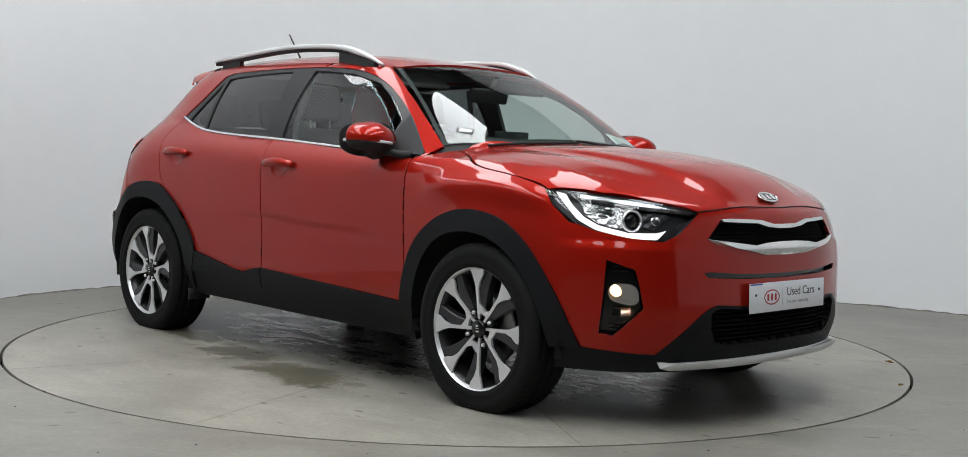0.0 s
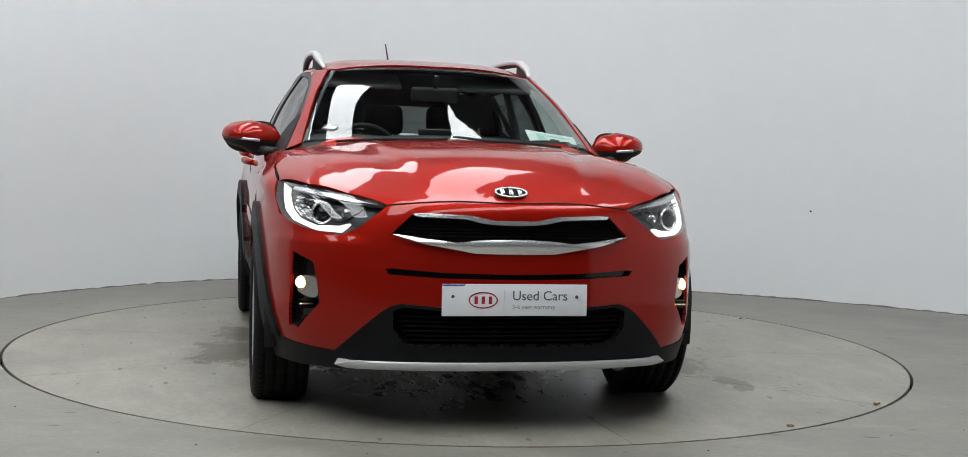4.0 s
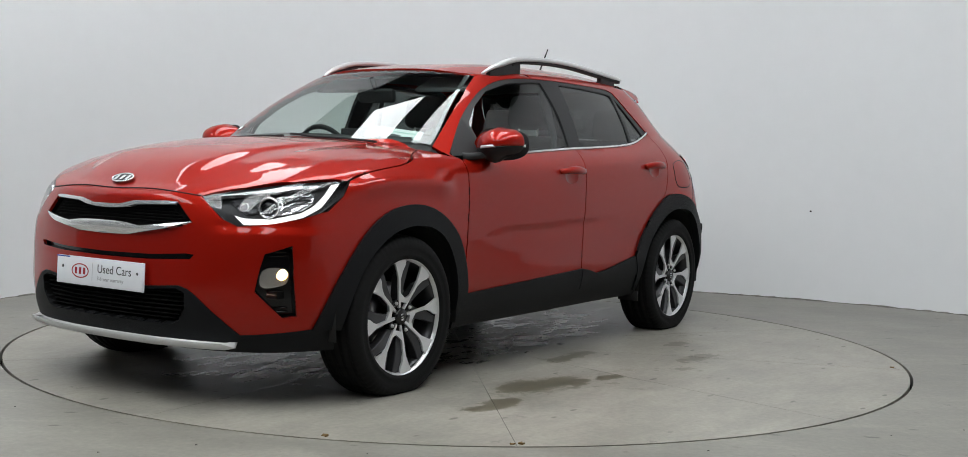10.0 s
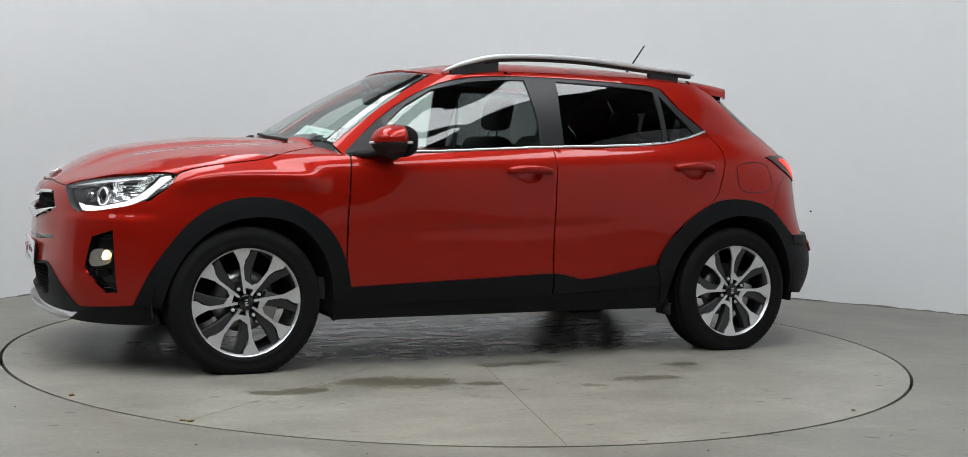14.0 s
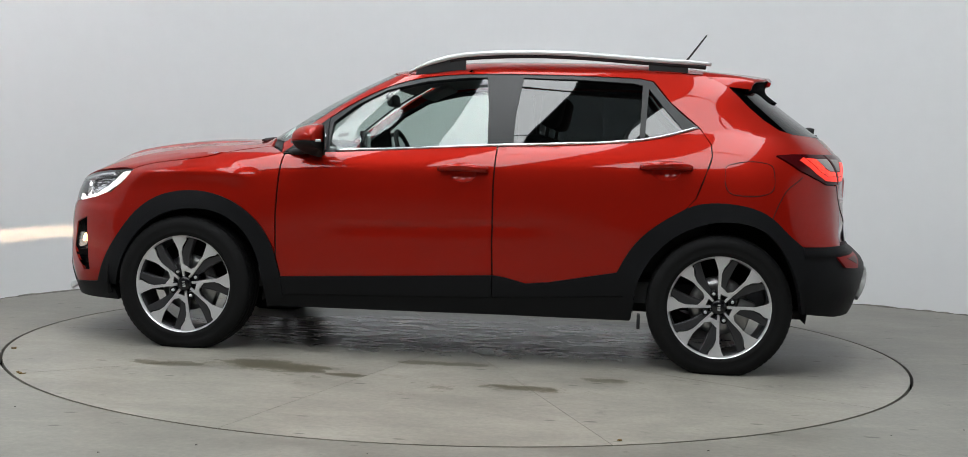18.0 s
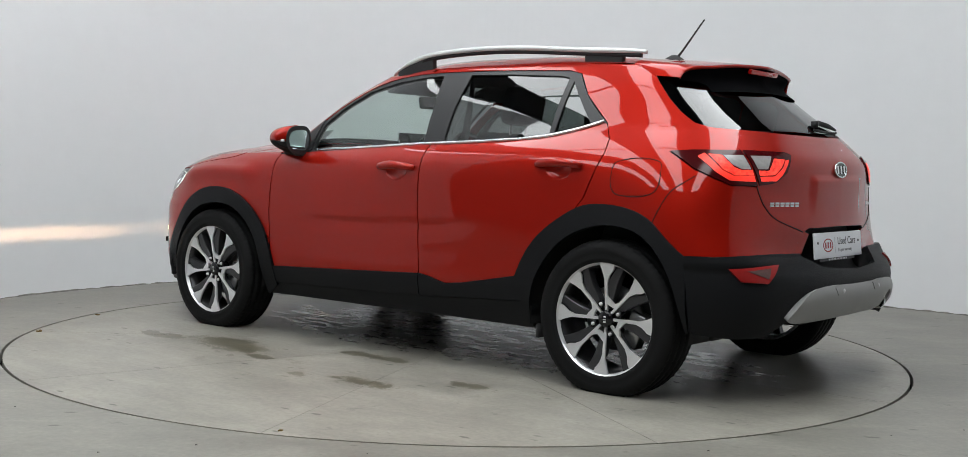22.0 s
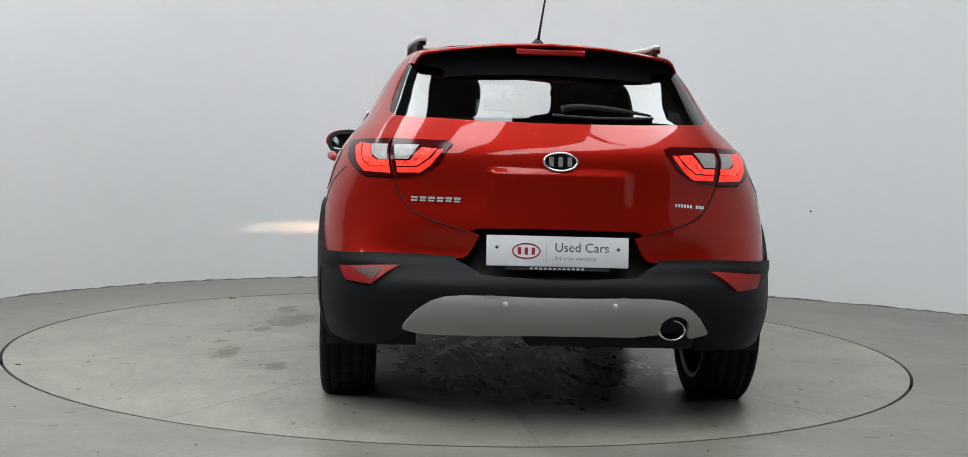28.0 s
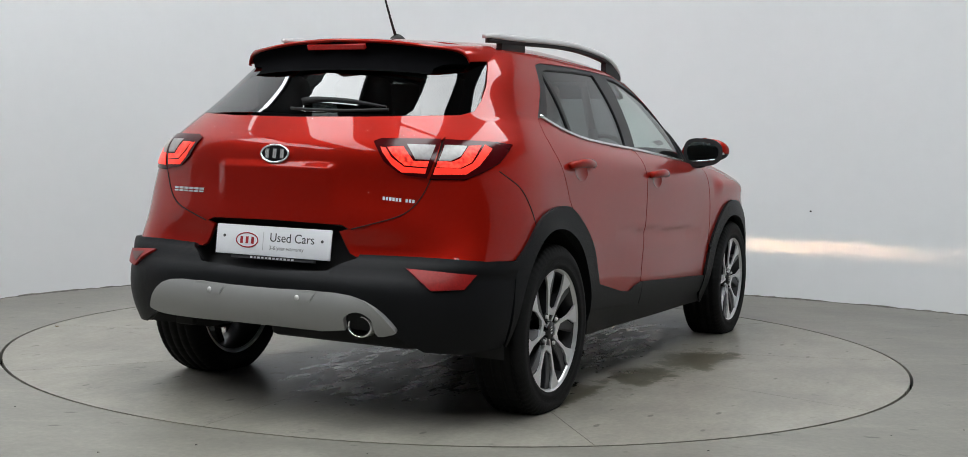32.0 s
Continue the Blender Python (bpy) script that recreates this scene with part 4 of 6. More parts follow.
# side frame and rear quarter
frame_pts = [(.838, .975), (.858, 1.016), (.72, 1.118), (.60, 1.204), (.45, 1.299), (.318, 1.372), (.20, 1.388), (.05, 1.408), (-.25, 1.425), (-.7, 1.428), (-1.0, 1.42), (-1.25, 1.408), (-1.10, 1.30), (-.958, 1.366)] + [p for p in DLO_TOP[::-1] if p[0] > -.953]
frame_side = panel("roof_side", frame_pts, SIDE, RED, car, both=True, lift=0, depth=.012, step=.02)
quarter = side3([(-.955, 1.369), (-1.04, 1.262), (-1.184, 1.138), (-1.231, 1.068), (-1.237, 1.008), (-1.212, .934), (-1.169, .816), (-1.127, .768)] + [p for p in ARCH_R_OUT if p[0] < -1.14]) + \
    [(-1.75, .79, .606), (-1.90, .62, .614), (-1.945, .52, .616), (-1.955, .40, .614), (-1.965, .388, .626), (-1.965, .343, .689), (-1.96, .328, .700), (-1.945, .458, .736), (-1.93, .53, .766), (-1.91, .579, .824), (-1.88, .605, .892)] + \
    [(-1.840, .606, .889), (-1.769, .705, .890), (-1.707, .746, .918), (-1.635, .773, .952), (-1.522, .772, 1.021), (-1.60, .730, 1.031), (-1.752, .608, 1.034)] + \
    [(-1.70, .617, 1.092), (-1.645, .634, 1.132), (-1.56, .632, 1.145), (-1.48, .615, 1.19), (-1.41, .597, 1.25), (-1.345, .57, 1.32), (-1.295, .545, 1.38), (-1.25, .53, 1.405)]
quarter_proj = flat((-.62, .78, .12))
panel("rear_quarter", quarter, quarter_proj, RED, car, both=True, lift=0, depth=.012, step=.025)
flap = [(-1.295, .935), (-1.30, .965), (-1.325, .977), (-1.48, .984), (-1.508, .972), (-1.516, .945), (-1.519, .885), (-1.505, .855), (-1.48, .842), (-1.36, .834), (-1.318, .845), (-1.30, .87)]
bm = skin(flap, SIDE, lift=.0015, depth=.003, step=.02, rounds=1)
part("fuel_flap", bm, RED, car, "red fuel filler flap")
ring = [on_shell((x, 3, z), (0, -1, 0), .0016)[0] for x, z in [tuple(np.array(p) * (1, 1)) for p in flap]]
ring = [tuple(p) for p in smooth_path(ring + ring[:1], 60)][:-1]
part("flap_seam", swept(ring, [(-.0007, -.002), (.0007, -.002), (.0007, .0014), (-.0007, .0014)], closed=True), SEAM, car)

seam = [on_shell((x, 3, z), (0, -1, 0), .0012)[0] for x, z in curved([(-1.650, .925), (-1.618, .899), (-1.580, .868), (-1.551, .822), (-1.525, .764), (-1.512, .73)], 24)]
pair("panel_seam", swept(seam, [(-.0007, -.002), (.0007, -.002), (.0007, .0014), (-.0007, .0014)]), SEAM, car)

# side windows
pillar = DLO_TOP + [(-1.166, 1.141), (-1.027, 1.099), (-.876, 1.069), (-.727, 1.056), (-.43, 1.040), (-.253, 1.032), (.161, 1.007), (.60, .980)]
GLASS_F = [(.598, .993), (.600, 1.13), (.50, 1.215), (.351, 1.297), (.149, 1.346), (-.05, 1.366), (-.150, 1.369), (-.172, 1.20), (-.178, 1.036), (.161, 1.016)]
GLASS_R = [(-.300, 1.044), (-.305, 1.20), (-.327, 1.371), (-.585, 1.367), (-.86, 1.355), (-.905, 1.346), (-.898, 1.08), (-.727, 1.063), (-.5, 1.051)]
GLASS_Q = [(-.935, 1.330), (-1.02, 1.225), (-1.105, 1.130), (-1.02, 1.106), (-.922, 1.084)]
win = panel("window_frame", pillar, SIDE, PILLAR, car, both=True, lift=-.004, depth=.02, step=.03, holes=[GLASS_F, GLASS_R, GLASS_Q], label="black window frames and pillars")
panel("front_window", GLASS_F, SIDE, SIDE_GLASS, win, both=True, lift=-.010, depth=0, step=.04, label="lightly tinted front side window")
panel("rear_window", GLASS_R, SIDE, PRIVACY_GLASS, win, both=True, lift=-.010, depth=0, step=.04, label="dark privacy glass rear side window")
panel("quarter_window", GLASS_Q, SIDE, PRIVACY_GLASS, win, both=True, lift=-.010, depth=0, step=.04, label="dark quarter window")
belt = [on_shell((x, 3, z + .006), (0, -1, 0), .004)[0] for x, z in smooth_path([(x, 0, z) for x, z in BELT if x < .62], 60)[:, [0, 2]]]
pair("belt_trim", swept(belt, [(-.004, -.006), (.004, -.006), (.004, .006), (-.004, .006)]), CHROME, win, "bright chrome waist strip")

# windscreen, roof, spoiler
screen_half = [(1.035, 0), (1.0, .35), (.93, .545), (.85, .656), (.60, .574), (.315, .484), (.378, .33), (.394, 0)]
screen = panel("windscreen", mirrored_top(screen_half), TOP, CLEAR_GLASS, car, lift=-.003, depth=0, step=.04, label="large clear windscreen")
inner = [(1.015, 0), (.980, .345), (.915, .535), (.842, .636), (.60, .558), (.345, .468), (.402, .33), (.422, 0)]
panel("windscreen_border", mirrored_top(screen_half), TOP, PILLAR, screen, lift=-.007, depth=0, step=.04, holes=[mirrored_top(inner)])
panel("cowl", mirrored_top([(1.075, 0), (1.035, .35), (.96, .56), (.865, .69), (.80, .67), (.90, .52), (.965, .33), (.995, 0)]), TOP, BLACK_MATT, car, lift=-.012, depth=0, step=.04, label="black plastic cowl")
roof_half = [(.388, 0), (.370, .33), (.308, .492), (.20, .528), (.05, .547), (-.25, .562), (-.7, .557), (-1.0, .542), (-1.25, .515), (-1.31, .42), (-1.33, 0)]
roof = panel("roof", mirrored_top(roof_half), TOP, RED, car, lift=.0015, depth=.012, step=.035)
panel("headliner", mirrored_top([(.30, 0), (.28, .33), (.22, .46), (-.25, .51), (-1.0, .50), (-1.25, .43), (-1.3, 0)]), TOP, LINER, roof, lift=-.05, depth=0, step=.06)
SPOILER = [
    [(-1.25, 0, 1.449), (-1.245, .27, 1.442), (-1.22, .43, 1.427), (-1.19, .53, 1.405), (-1.19, .556, 1.366)],
    [(-1.36, 0, 1.441), (-1.35, .27, 1.433), (-1.32, .43, 1.417), (-1.28, .53, 1.394), (-1.28, .556, 1.352)],
    [(-1.47, 0, 1.433), (-1.445, .27, 1.424), (-1.41, .44, 1.406), (-1.36, .525, 1.384), (-1.355, .547, 1.346)],
    [(-1.572, 0, 1.423), (-1.525, .27, 1.413), (-1.478, .44, 1.395), (-1.43, .515, 1.373), (-1.42, .532, 1.340)],
]
SPOILER_LIP = [
    [(-1.572, 0, 1.423), (-1.525, .27, 1.413), (-1.478, .44, 1.395), (-1.43, .515, 1.373), (-1.42, .532, 1.340)],
    [(-1.577, 0, 1.417), (-1.530, .27, 1.407), (-1.483, .44, 1.389), (-1.434, .516, 1.366), (-1.423, .530, 1.336)],
    [(-1.570, 0, 1.409), (-1.522, .27, 1.399), (-1.475, .44, 1.381), (-1.427, .512, 1.358), (-1.412, .522, 1.332)],
]


def lofted(net, nu, nv):
    g = sheet(net, nu, nv)
    vs, fs = [], []
    for side in (1, -1):
        o = len(vs)
        vs += [tuple(p) for p in (g * (1, side, 1)).reshape(-1, 3)]
        i = (np.arange(nv - 1)[:, None] * nu + np.arange(nu - 1)).ravel() + o
        f = np.stack([i, i + 1, i + nu + 1, i + nu], -1)
        fs += [tuple(a) for a in (f[:, ::-1] if side == 1 else f)]
    bm = from_arrays(vs, fs)
    bmesh.ops.remove_doubles(bm, verts=bm.verts, dist=1e-5)
    return bm


spoiler = part("spoiler", lofted(SPOILER, 24, 24), RED, car, "red roof spoiler over the rear window")
part("spoiler_lip", lofted(SPOILER_LIP, 24, 7), RED, spoiler)
UNDER = [
    [(-1.562, 0, 1.411), (-1.514, .27, 1.401), (-1.466, .44, 1.383), (-1.416, .515, 1.360)],
    [(-1.545, 0, 1.380), (-1.497, .27, 1.372), (-1.450, .44, 1.354), (-1.402, .515, 1.334)],
    [(-1.602, 0, 1.298), (-1.572, .27, 1.293), (-1.502, .44, 1.282), (-1.437, .52, 1.272)],
]
part("spoiler_underside", lofted(UNDER, 20, 10), UNDERSIDE, spoiler, "black spoiler underside")
bm = bmesh.new()
box(bm, -.012, .006, -.135, .135, -.011, .011, pose(-1.546, 0, 1.394, 0, -20, 0), bevel=.004)
part("brake_light", bm, TAIL_RED, spoiler, "red high-level brake light")

# tailgate and rear window
gate_half = [(0, 1.105), (.30, 1.110), (.575, 1.124)] + GATE_SIDE + [(.292, .717), (0, .722)]
inner_lamp = [(-1.757, .598, 1.031), (-1.836, .403, 1.028), (-1.850, .379, 1.017), (-1.867, .432, .948), (-1.863, .491, .910), (-1.859, .521, .902), (-1.838, .590, .893)]


def soft_step(v):
    v = min(1.0, max(0.0, v))
    return v * v * (3 - 2 * v)


def gate_ledge(a, b):
    """A soft ledge below the badge and the lamps; the sheet above it lies back."""
    return .012 * soft_step((.946 - b) / .034) * soft_step((b - .74) / .14) * soft_step((.30 - abs(a)) / .06)


gate = panel("tailgate", mirrored(gate_half), BACK, RED, car, lift=gate_ledge, depth=.012, step=.013, label="red tailgate with a chrome badge")
rear_glass = [(-1.48, 0, 1.40), (-1.43, .34, 1.40), (-1.30, .535, 1.378), (-1.345, .565, 1.32), (-1.41, .592, 1.25), (-1.48, .61, 1.19), (-1.56, .628, 1.142), (-1.645, .628, 1.130), (-1.70, .575, 1.121), (-1.76, .30, 1.108), (-1.80, 0, 1.103)]
backlight = panel("rear_screen", mirrored(rear_glass), REAR, PRIVACY_GLASS, gate, lift=-.001, depth=0, step=.04, label="dark tinted rear window")
side_black = [(-1.30, .535, 1.378), (-1.345, .565, 1.32), (-1.41, .592, 1.25), (-1.48, .61, 1.19), (-1.56, .628, 1.142), (-1.64, .60, 1.13), (-1.56, .575, 1.19), (-1.47, .54, 1.28), (-1.40, .50, 1.36)]
panel("window_border", side_black, flat((-.7, .6, .4)), BLACK_GLOSS, (backlight, backlight), both=True, lift=-.006, depth=0, step=.03)
lampo = [(-1.529, .770, 1.021), (-1.60, .728, 1.028), (-1.752, .606, 1.031), (-1.800, .604, .955), (-1.836, .603, .893), (-1.769, .702, .893), (-1.707, .743, .921), (-1.635, .770, .955)]
lamp_proj = flat((-.75, .66, 0))
outer = panel("tail_lamp", lampo, lamp_proj, TAIL_DARK, car, both=True, lift=.006, depth=.012, step=.02, label="lit red tail lamp with a smoked surround")
inn = panel("tail_lamp", inner_lamp, BACK, TAIL_DARK, (gate, gate), both=True, lift=.007, depth=.012, step=.02, label="lit red tail lamp section on the tailgate")
for name, pts, how, mat, par in (
        ("light_strip", [(-1.633, .738, 1.001), (-1.650, .716, 1.015), (-1.727, .709, .949), (-1.764, .684, .929), (-1.814, .608, .932), (-1.824, .607, .907), (-1.758, .703, .910), (-1.711, .728, .941)], lamp_proj, TAIL_HOT, outer),
        ("light_field", [(-1.665, .709, 1.011), (-1.706, .680, 1.008), (-1.755, .670, .962), (-1.777, .650, .952), (-1.803, .609, .954), (-1.812, .609, .934), (-1.766, .680, .931), (-1.728, .705, .953)], lamp_proj, TAIL_GLOW, outer),
        ("clear_lamp", [(-1.711, .676, 1.008), (-1.764, .613, 1.009), (-1.800, .612, .956), (-1.778, .647, .955), (-1.747, .670, .973)], lamp_proj, TAIL_CLEAR, outer),
        ("clear_lamp", [(-1.781, .587, 1.008), (-1.822, .497, 1.009), (-1.832, .538, .959), (-1.814, .584, .958)], BACK, TAIL_CLEAR, inn),
        ("light_field", [(-1.830, .489, 1.0), (-1.847, .433, .998), (-1.853, .462, .968), (-1.852, .507, .937), (-1.826, .583, .932), (-1.817, .583, .952), (-1.837, .533, .953)], BACK, TAIL_GLOW, inn),
        ("light_strip", [(-1.853, .410, .998), (-1.858, .421, .981), (-1.864, .462, .938), (-1.862, .502, .912), (-1.835, .582, .910), (-1.828, .583, .928), (-1.854, .506, .932), (-1.856, .455, .965), (-1.849, .429, .995)], BACK, TAIL_HOT, inn)):
    panel(name, pts, how, mat, par, both=True, lift=.0085, depth=.004, step=.015)

edge = [on_shell((-6, y, z), (1, 0, 0), .0008)[0] for y, z in curved([(.601, .888), (.573, .824), (.524, .769), (.453, .739), (.330, .703)], 40)]
pair("gate_seam", swept(edge, [(-.0015, -.002), (.0015, -.002), (.0015, .002), (-.0015, .002)]), SEAM, gate)

# rear bumper
rb_half = [(-1.99, 0, .536), (-1.96, .271, .547), (-1.94, .372, .587), (-1.935, .384, .610), (-1.93, .50, .612), (-1.90, .62, .612), (-1.75, .79, .604)] + side3([(-1.652, .605), (-1.668, .50), (-1.675, .30)]) + \
    [(-1.80, .72, .285), (-1.88, .62, .29), (-1.945, .54, .345), (-1.955, .50, .352), (-1.99, .30, .365), (-2.0, 0, .365)]
def ledge(a, b):
    """A proud upper lip over a set-back middle."""
    s = min(1, max(0, (b - .545) / .030))
    return .011 + .010 * s * s * (3 - 2 * s)


def rounded_top(a, b):
    """The skid plate bellies out: its upper part looks up, its foot looks down."""
    s = min(1, max(-1, (b - .412) / .076))
    return .020 + .016 * (1 - s * s)


rear_bumper = panel("rear_bumper", mirrored(rb_half), BACK, CLADDING, car, lift=ledge, depth=.03, step=.025, label="black textured rear bumper")
panel("plate_recess", mirrored(RECESS), BACK, BLACK_MATT, gate, lift=-.070, depth=-.070, step=.03, rounds=1, label="black number plate recess")
sk = [(0, .484), (.316, .489), (.43, .479), (.50, .439), (.55, .371), (.551, .359), (.50, .343), (.40, .34), (0, .352)]
notch = [(-.42 + .062 * math.cos(a), .375 + .058 * math.sin(a)) for a in np.linspace(2.6, .54 - 2 * math.pi + 2 * math.pi, 12)]
notch = [(-.475, .343)] + [(y, z) for y, z in sorted(notch)] + [(-.365, .346)]
full = sk[::-1] + [(-y, z) for y, z in sk[1:7]] + [(-.50, .343)] + notch
rskid = panel("rear_skid_plate", full, BACK, SKID_GREY, rear_bumper, lift=rounded_top, depth=.03, step=.016, rounds=1, label="satin silver rear skid plate")
for y in (.195, -.195):
    panel("sensor_pad", [(y - .07, .480), (y + .07, .480), (y + .045, .452), (y - .045, .452)], BACK, SKID_GREY, rskid, lift=lambda a, b: rounded_top(a, b) + .003, depth=.004, step=.012)
    p, n = on_shell((-6, y, .466), (1, 0, 0), rounded_top(0, .466) + .003)
    part("parking_sensor", turned([(.0005, .004), (.008, .003), (.010, 0)], 16, Matrix.Translation(p) @ pose(0, 0, 0, 0, -90, 0), full=False), SATIN, rskid)
rf = [(-1.808, .777, .559), (-1.931, .578, .562), (-1.90, .65, .504), (-1.849, .75, .511)]
panel("reflector", rf, flat((-.8, .6, 0)), REFLECTOR, (rear_bumper, rear_bumper), both=True, lift=.022, depth=.010, step=.02, label="red bumper reflector")
pipe = pose(-1.83, -.42, .368, 0, -90, 0) @ Matrix.Diagonal((.85, 1.12, 1, 1))
tip = part("exhaust_tip", turned([(.038, .0), (.038, .155), (.040, .16), (.044, .16), (.046, .155), (.046, 0)], 32, pipe), CHROME, car, "chrome oval exhaust tip")
part("pipe_inside", turned([(.0005, .05), (.0375, .05), (.0375, .154), (.0005, .052)], 32, pipe, full=False), GAP, tip, "black pipe mouth")

panel("clear_lens", [(-1.858, .728, .548), (-1.911, .626, .552), (-1.914, .656, .519)], flat((-.8, .6, 0)), SMOKY, rear_bumper, lift=.0235, depth=.003, step=.02, label="clear reversing lens")

# seams: the dark inner body seen between the panels
V1, F1 = envelope()
tmp = from_arrays(V1, F1)
tmp.normal_update()
body_count = 2 * 150 * 44
keep = []
for f in tmp.faces:
    c = f.calc_center_median()
    body = max(v.index for v in f.verts) < body_count or c.z < 1.02 and c.x > .9
    if not body:
        continue
    ay = abs(c.y)
    if ay > .42 and (math.hypot(c.x - 1.29, c.z - .33) < .42 or math.hypot(c.x + 1.29, c.z - .33) < .42):
        continue
    if c.x > 1.5 and (ay > .40 and .67 < c.z < .89 or .63 < ay < .80 and .33 < c.z < .64 or ay < .46 and .29 < c.z < .79):
        continue
    if c.x < -1.7 and ay < .42 and .5 < c.z < .75:
        continue
    if c.z < .36 and c.x < -1.6:
        continue
    if c.x > .95 and c.z > .925:
        continue
    keep.append(f)
gone = set(tmp.faces) - set(keep)
for v in tmp.verts:
    out = v.normal if v.normal.dot(Vector((v.co.x * .3, v.co.y, v.co.z - .6))) > 0 else -v.normal
    v.co -= out * .016
bmesh.ops.delete(tmp, geom=list(gone), context="FACES")
part("inner_body", tmp, SEAM, car)


# ---- wheels ----
HUB_Z = .314


def wheel(x, side, turn):
    """One wheel; its local z axis points outwards."""
    m = pose(x, side * .766, HUB_Z, -90 * side, 0, 0) @ pose(0, 0, 0, 0, 0, turn)
    prof = [(.212, -.098), (.222, -.102), (.250, -.108), (.285, -.106), (.305, -.097), (.316, -.086), (.320, -.072), (.314, -.068), (.314, -.060), (.321, -.056), (.322, -.030), (.315, -.026), (.315, -.018), (.322, -.014),
            (.322, .014), (.315, .018), (.315, .026), (.322, .030), (.321, .056), (.314, .060), (.314, .068), (.320, .072), (.316, .086), (.305, .097), (.285, .106), (.262, .1085), (.258, .107), (.250, .108), (.236, .1055), (.232, .107), (.222, .102), (.212, .098)]
    prof = [(.238 + (r - .212) * .891, h) for r, h in prof]
    spin = m @ Matrix.Diagonal((1.115, 1.115, 1, 1))
    n, k = 288, len(prof)
    vs = []
    for i in range(n):
        a = 2 * math.pi * i / n
        for r, h in prof:
            cut = .0028 if (i % 4 == 0 and .305 < r and abs(h) > .058) or (i % 8 == 3 and .33 < r and abs(h) < .058) else 0
            vs.append(((r - cut) * math.cos(a), (r - cut) * math.sin(a), h))
    fs = [(i * k + a, (i + 1) % n * k + a, (i + 1) % n * k + a + 1, i * k + a + 1) for i in range(n) for a in range(k - 1)]
    bm = from_arrays(vs, fs)
    bm.transform(m)
    for v in bm.verts:
        v.co.z = max(v.co.z, .0015)
    rim = part("wheel", turned([(.214, .096), (.222, .101), (.227, .100), (.226, .093), (.212, .082), (.205, .03), (.205, -.09), (.215, -.1), (.210, -.1), (.200, -.09), (.200, .03), (.206, .085)], 64, spin), ALLOY, car, "two-tone machined and grey alloy wheel")
    part("tyre", bm, RUBBER, rim, "worn black road tyre")
    part("rim_barrel", turned([(.204, .084), (.199, .03), (.199, -.09), (.1985, -.09), (.1985, .03), (.2035, .084)], 48, spin), ALLOY_DARK, rim)
    for s in range(8):
        r = spin @ pose(0, 0, 0, 0, 0, 45 * s)
        # painted arm: a bent bar beside the machined face
        arm = [(.040, -.008, .066), (.075, -.027, .069), (.120, -.040, .073), (.150, -.052, .077), (.198, -.076, .080), (.206, -.050, .081), (.168, -.024, .079), (.142, -.004, .077), (.09, .002, .071), (.036, .002, .066)]
        b = bmesh.new()
        f = b.faces.new([b.verts.new(p) for p in arm])
        e = bmesh.ops.extrude_face_region(b, geom=[f])
        bmesh.ops.translate(b, vec=(0, 0, -.040), verts=[v for v in e["geom"] if isinstance(v, bmesh.types.BMVert)])
        bmesh.ops.recalc_face_normals(b, faces=b.faces)
        bmesh.ops.bevel(b, geom=b.edges[:], offset=.0025, segments=1, affect="EDGES")
        b.transform(r)
        part("spoke", b, ALLOY_DARK, rim, smooth=False)
        face = [(.033, -.0048, .0750), (.138, -.0062, .084), (.166, -.016, .0872), (.188, -.034, .0888), (.216, -.041, .0905), (.216, .032, .0905), (.186, .018, .0885), (.150, .0070, .085), (.033, .0048, .0750)]
        if s % 2 == 1:
            # neighbours are joined in twos by a small fork at the hub
            c, d = math.cos(radians(45)), math.sin(radians(45))
            fork = [(.056, .0042, .0768), (.088, .0048, .0795), (.0665, .0195, .0775), (.088 * c + .0048 * d, .088 * d - .0048 * c, .0795), (.056 * c + .0042 * d, .056 * d - .0042 * c, .0768)]
            b = bmesh.new()
            f = b.faces.new([b.verts.new(q) for q in fork])
            e = bmesh.ops.extrude_face_region(b, geom=[f])
            bmesh.ops.translate(b, vec=(0, 0, -.012), verts=[v for v in e["geom"] if isinstance(v, bmesh.types.BMVert)])
            bmesh.ops.recalc_face_normals(b, faces=b.faces)
            b.transform(r)
            part("spoke_fork", b, ALLOY, rim, smooth=False)
        b = bmesh.new()
        f = b.faces.new([b.verts.new(p) for p in face])
        e = bmesh.ops.extrude_face_region(b, geom=[f])
        bmesh.ops.translate(b, vec=(0, 0, -.009), verts=[v for v in e["geom"] if isinstance(v, bmesh.types.BMVert)])
        bmesh.ops.recalc_face_normals(b, faces=b.faces)
        b.transform(r)
        part("spoke_face", b, ALLOY, rim, smooth=False)
    part("hub_cap", turned([(.0005, .085), (.030, .085), (.034, .081), (.036, .068), (.040, .050), (.040, .03)], 32, m, full=False), BLACK_GLOSS, rim, "black hub cap")
    b = bmesh.new()
    for dx, w in ((-.012, .003), (-.002, .0022), (.010, .003)):
        box(b, dx - w, dx + w, -.007, .007, .085, .0858)
    b.transform(m @ pose(0, 0, 0, 0, 0, -90))
    part("cap_mark", b, SATIN, rim, smooth=False)
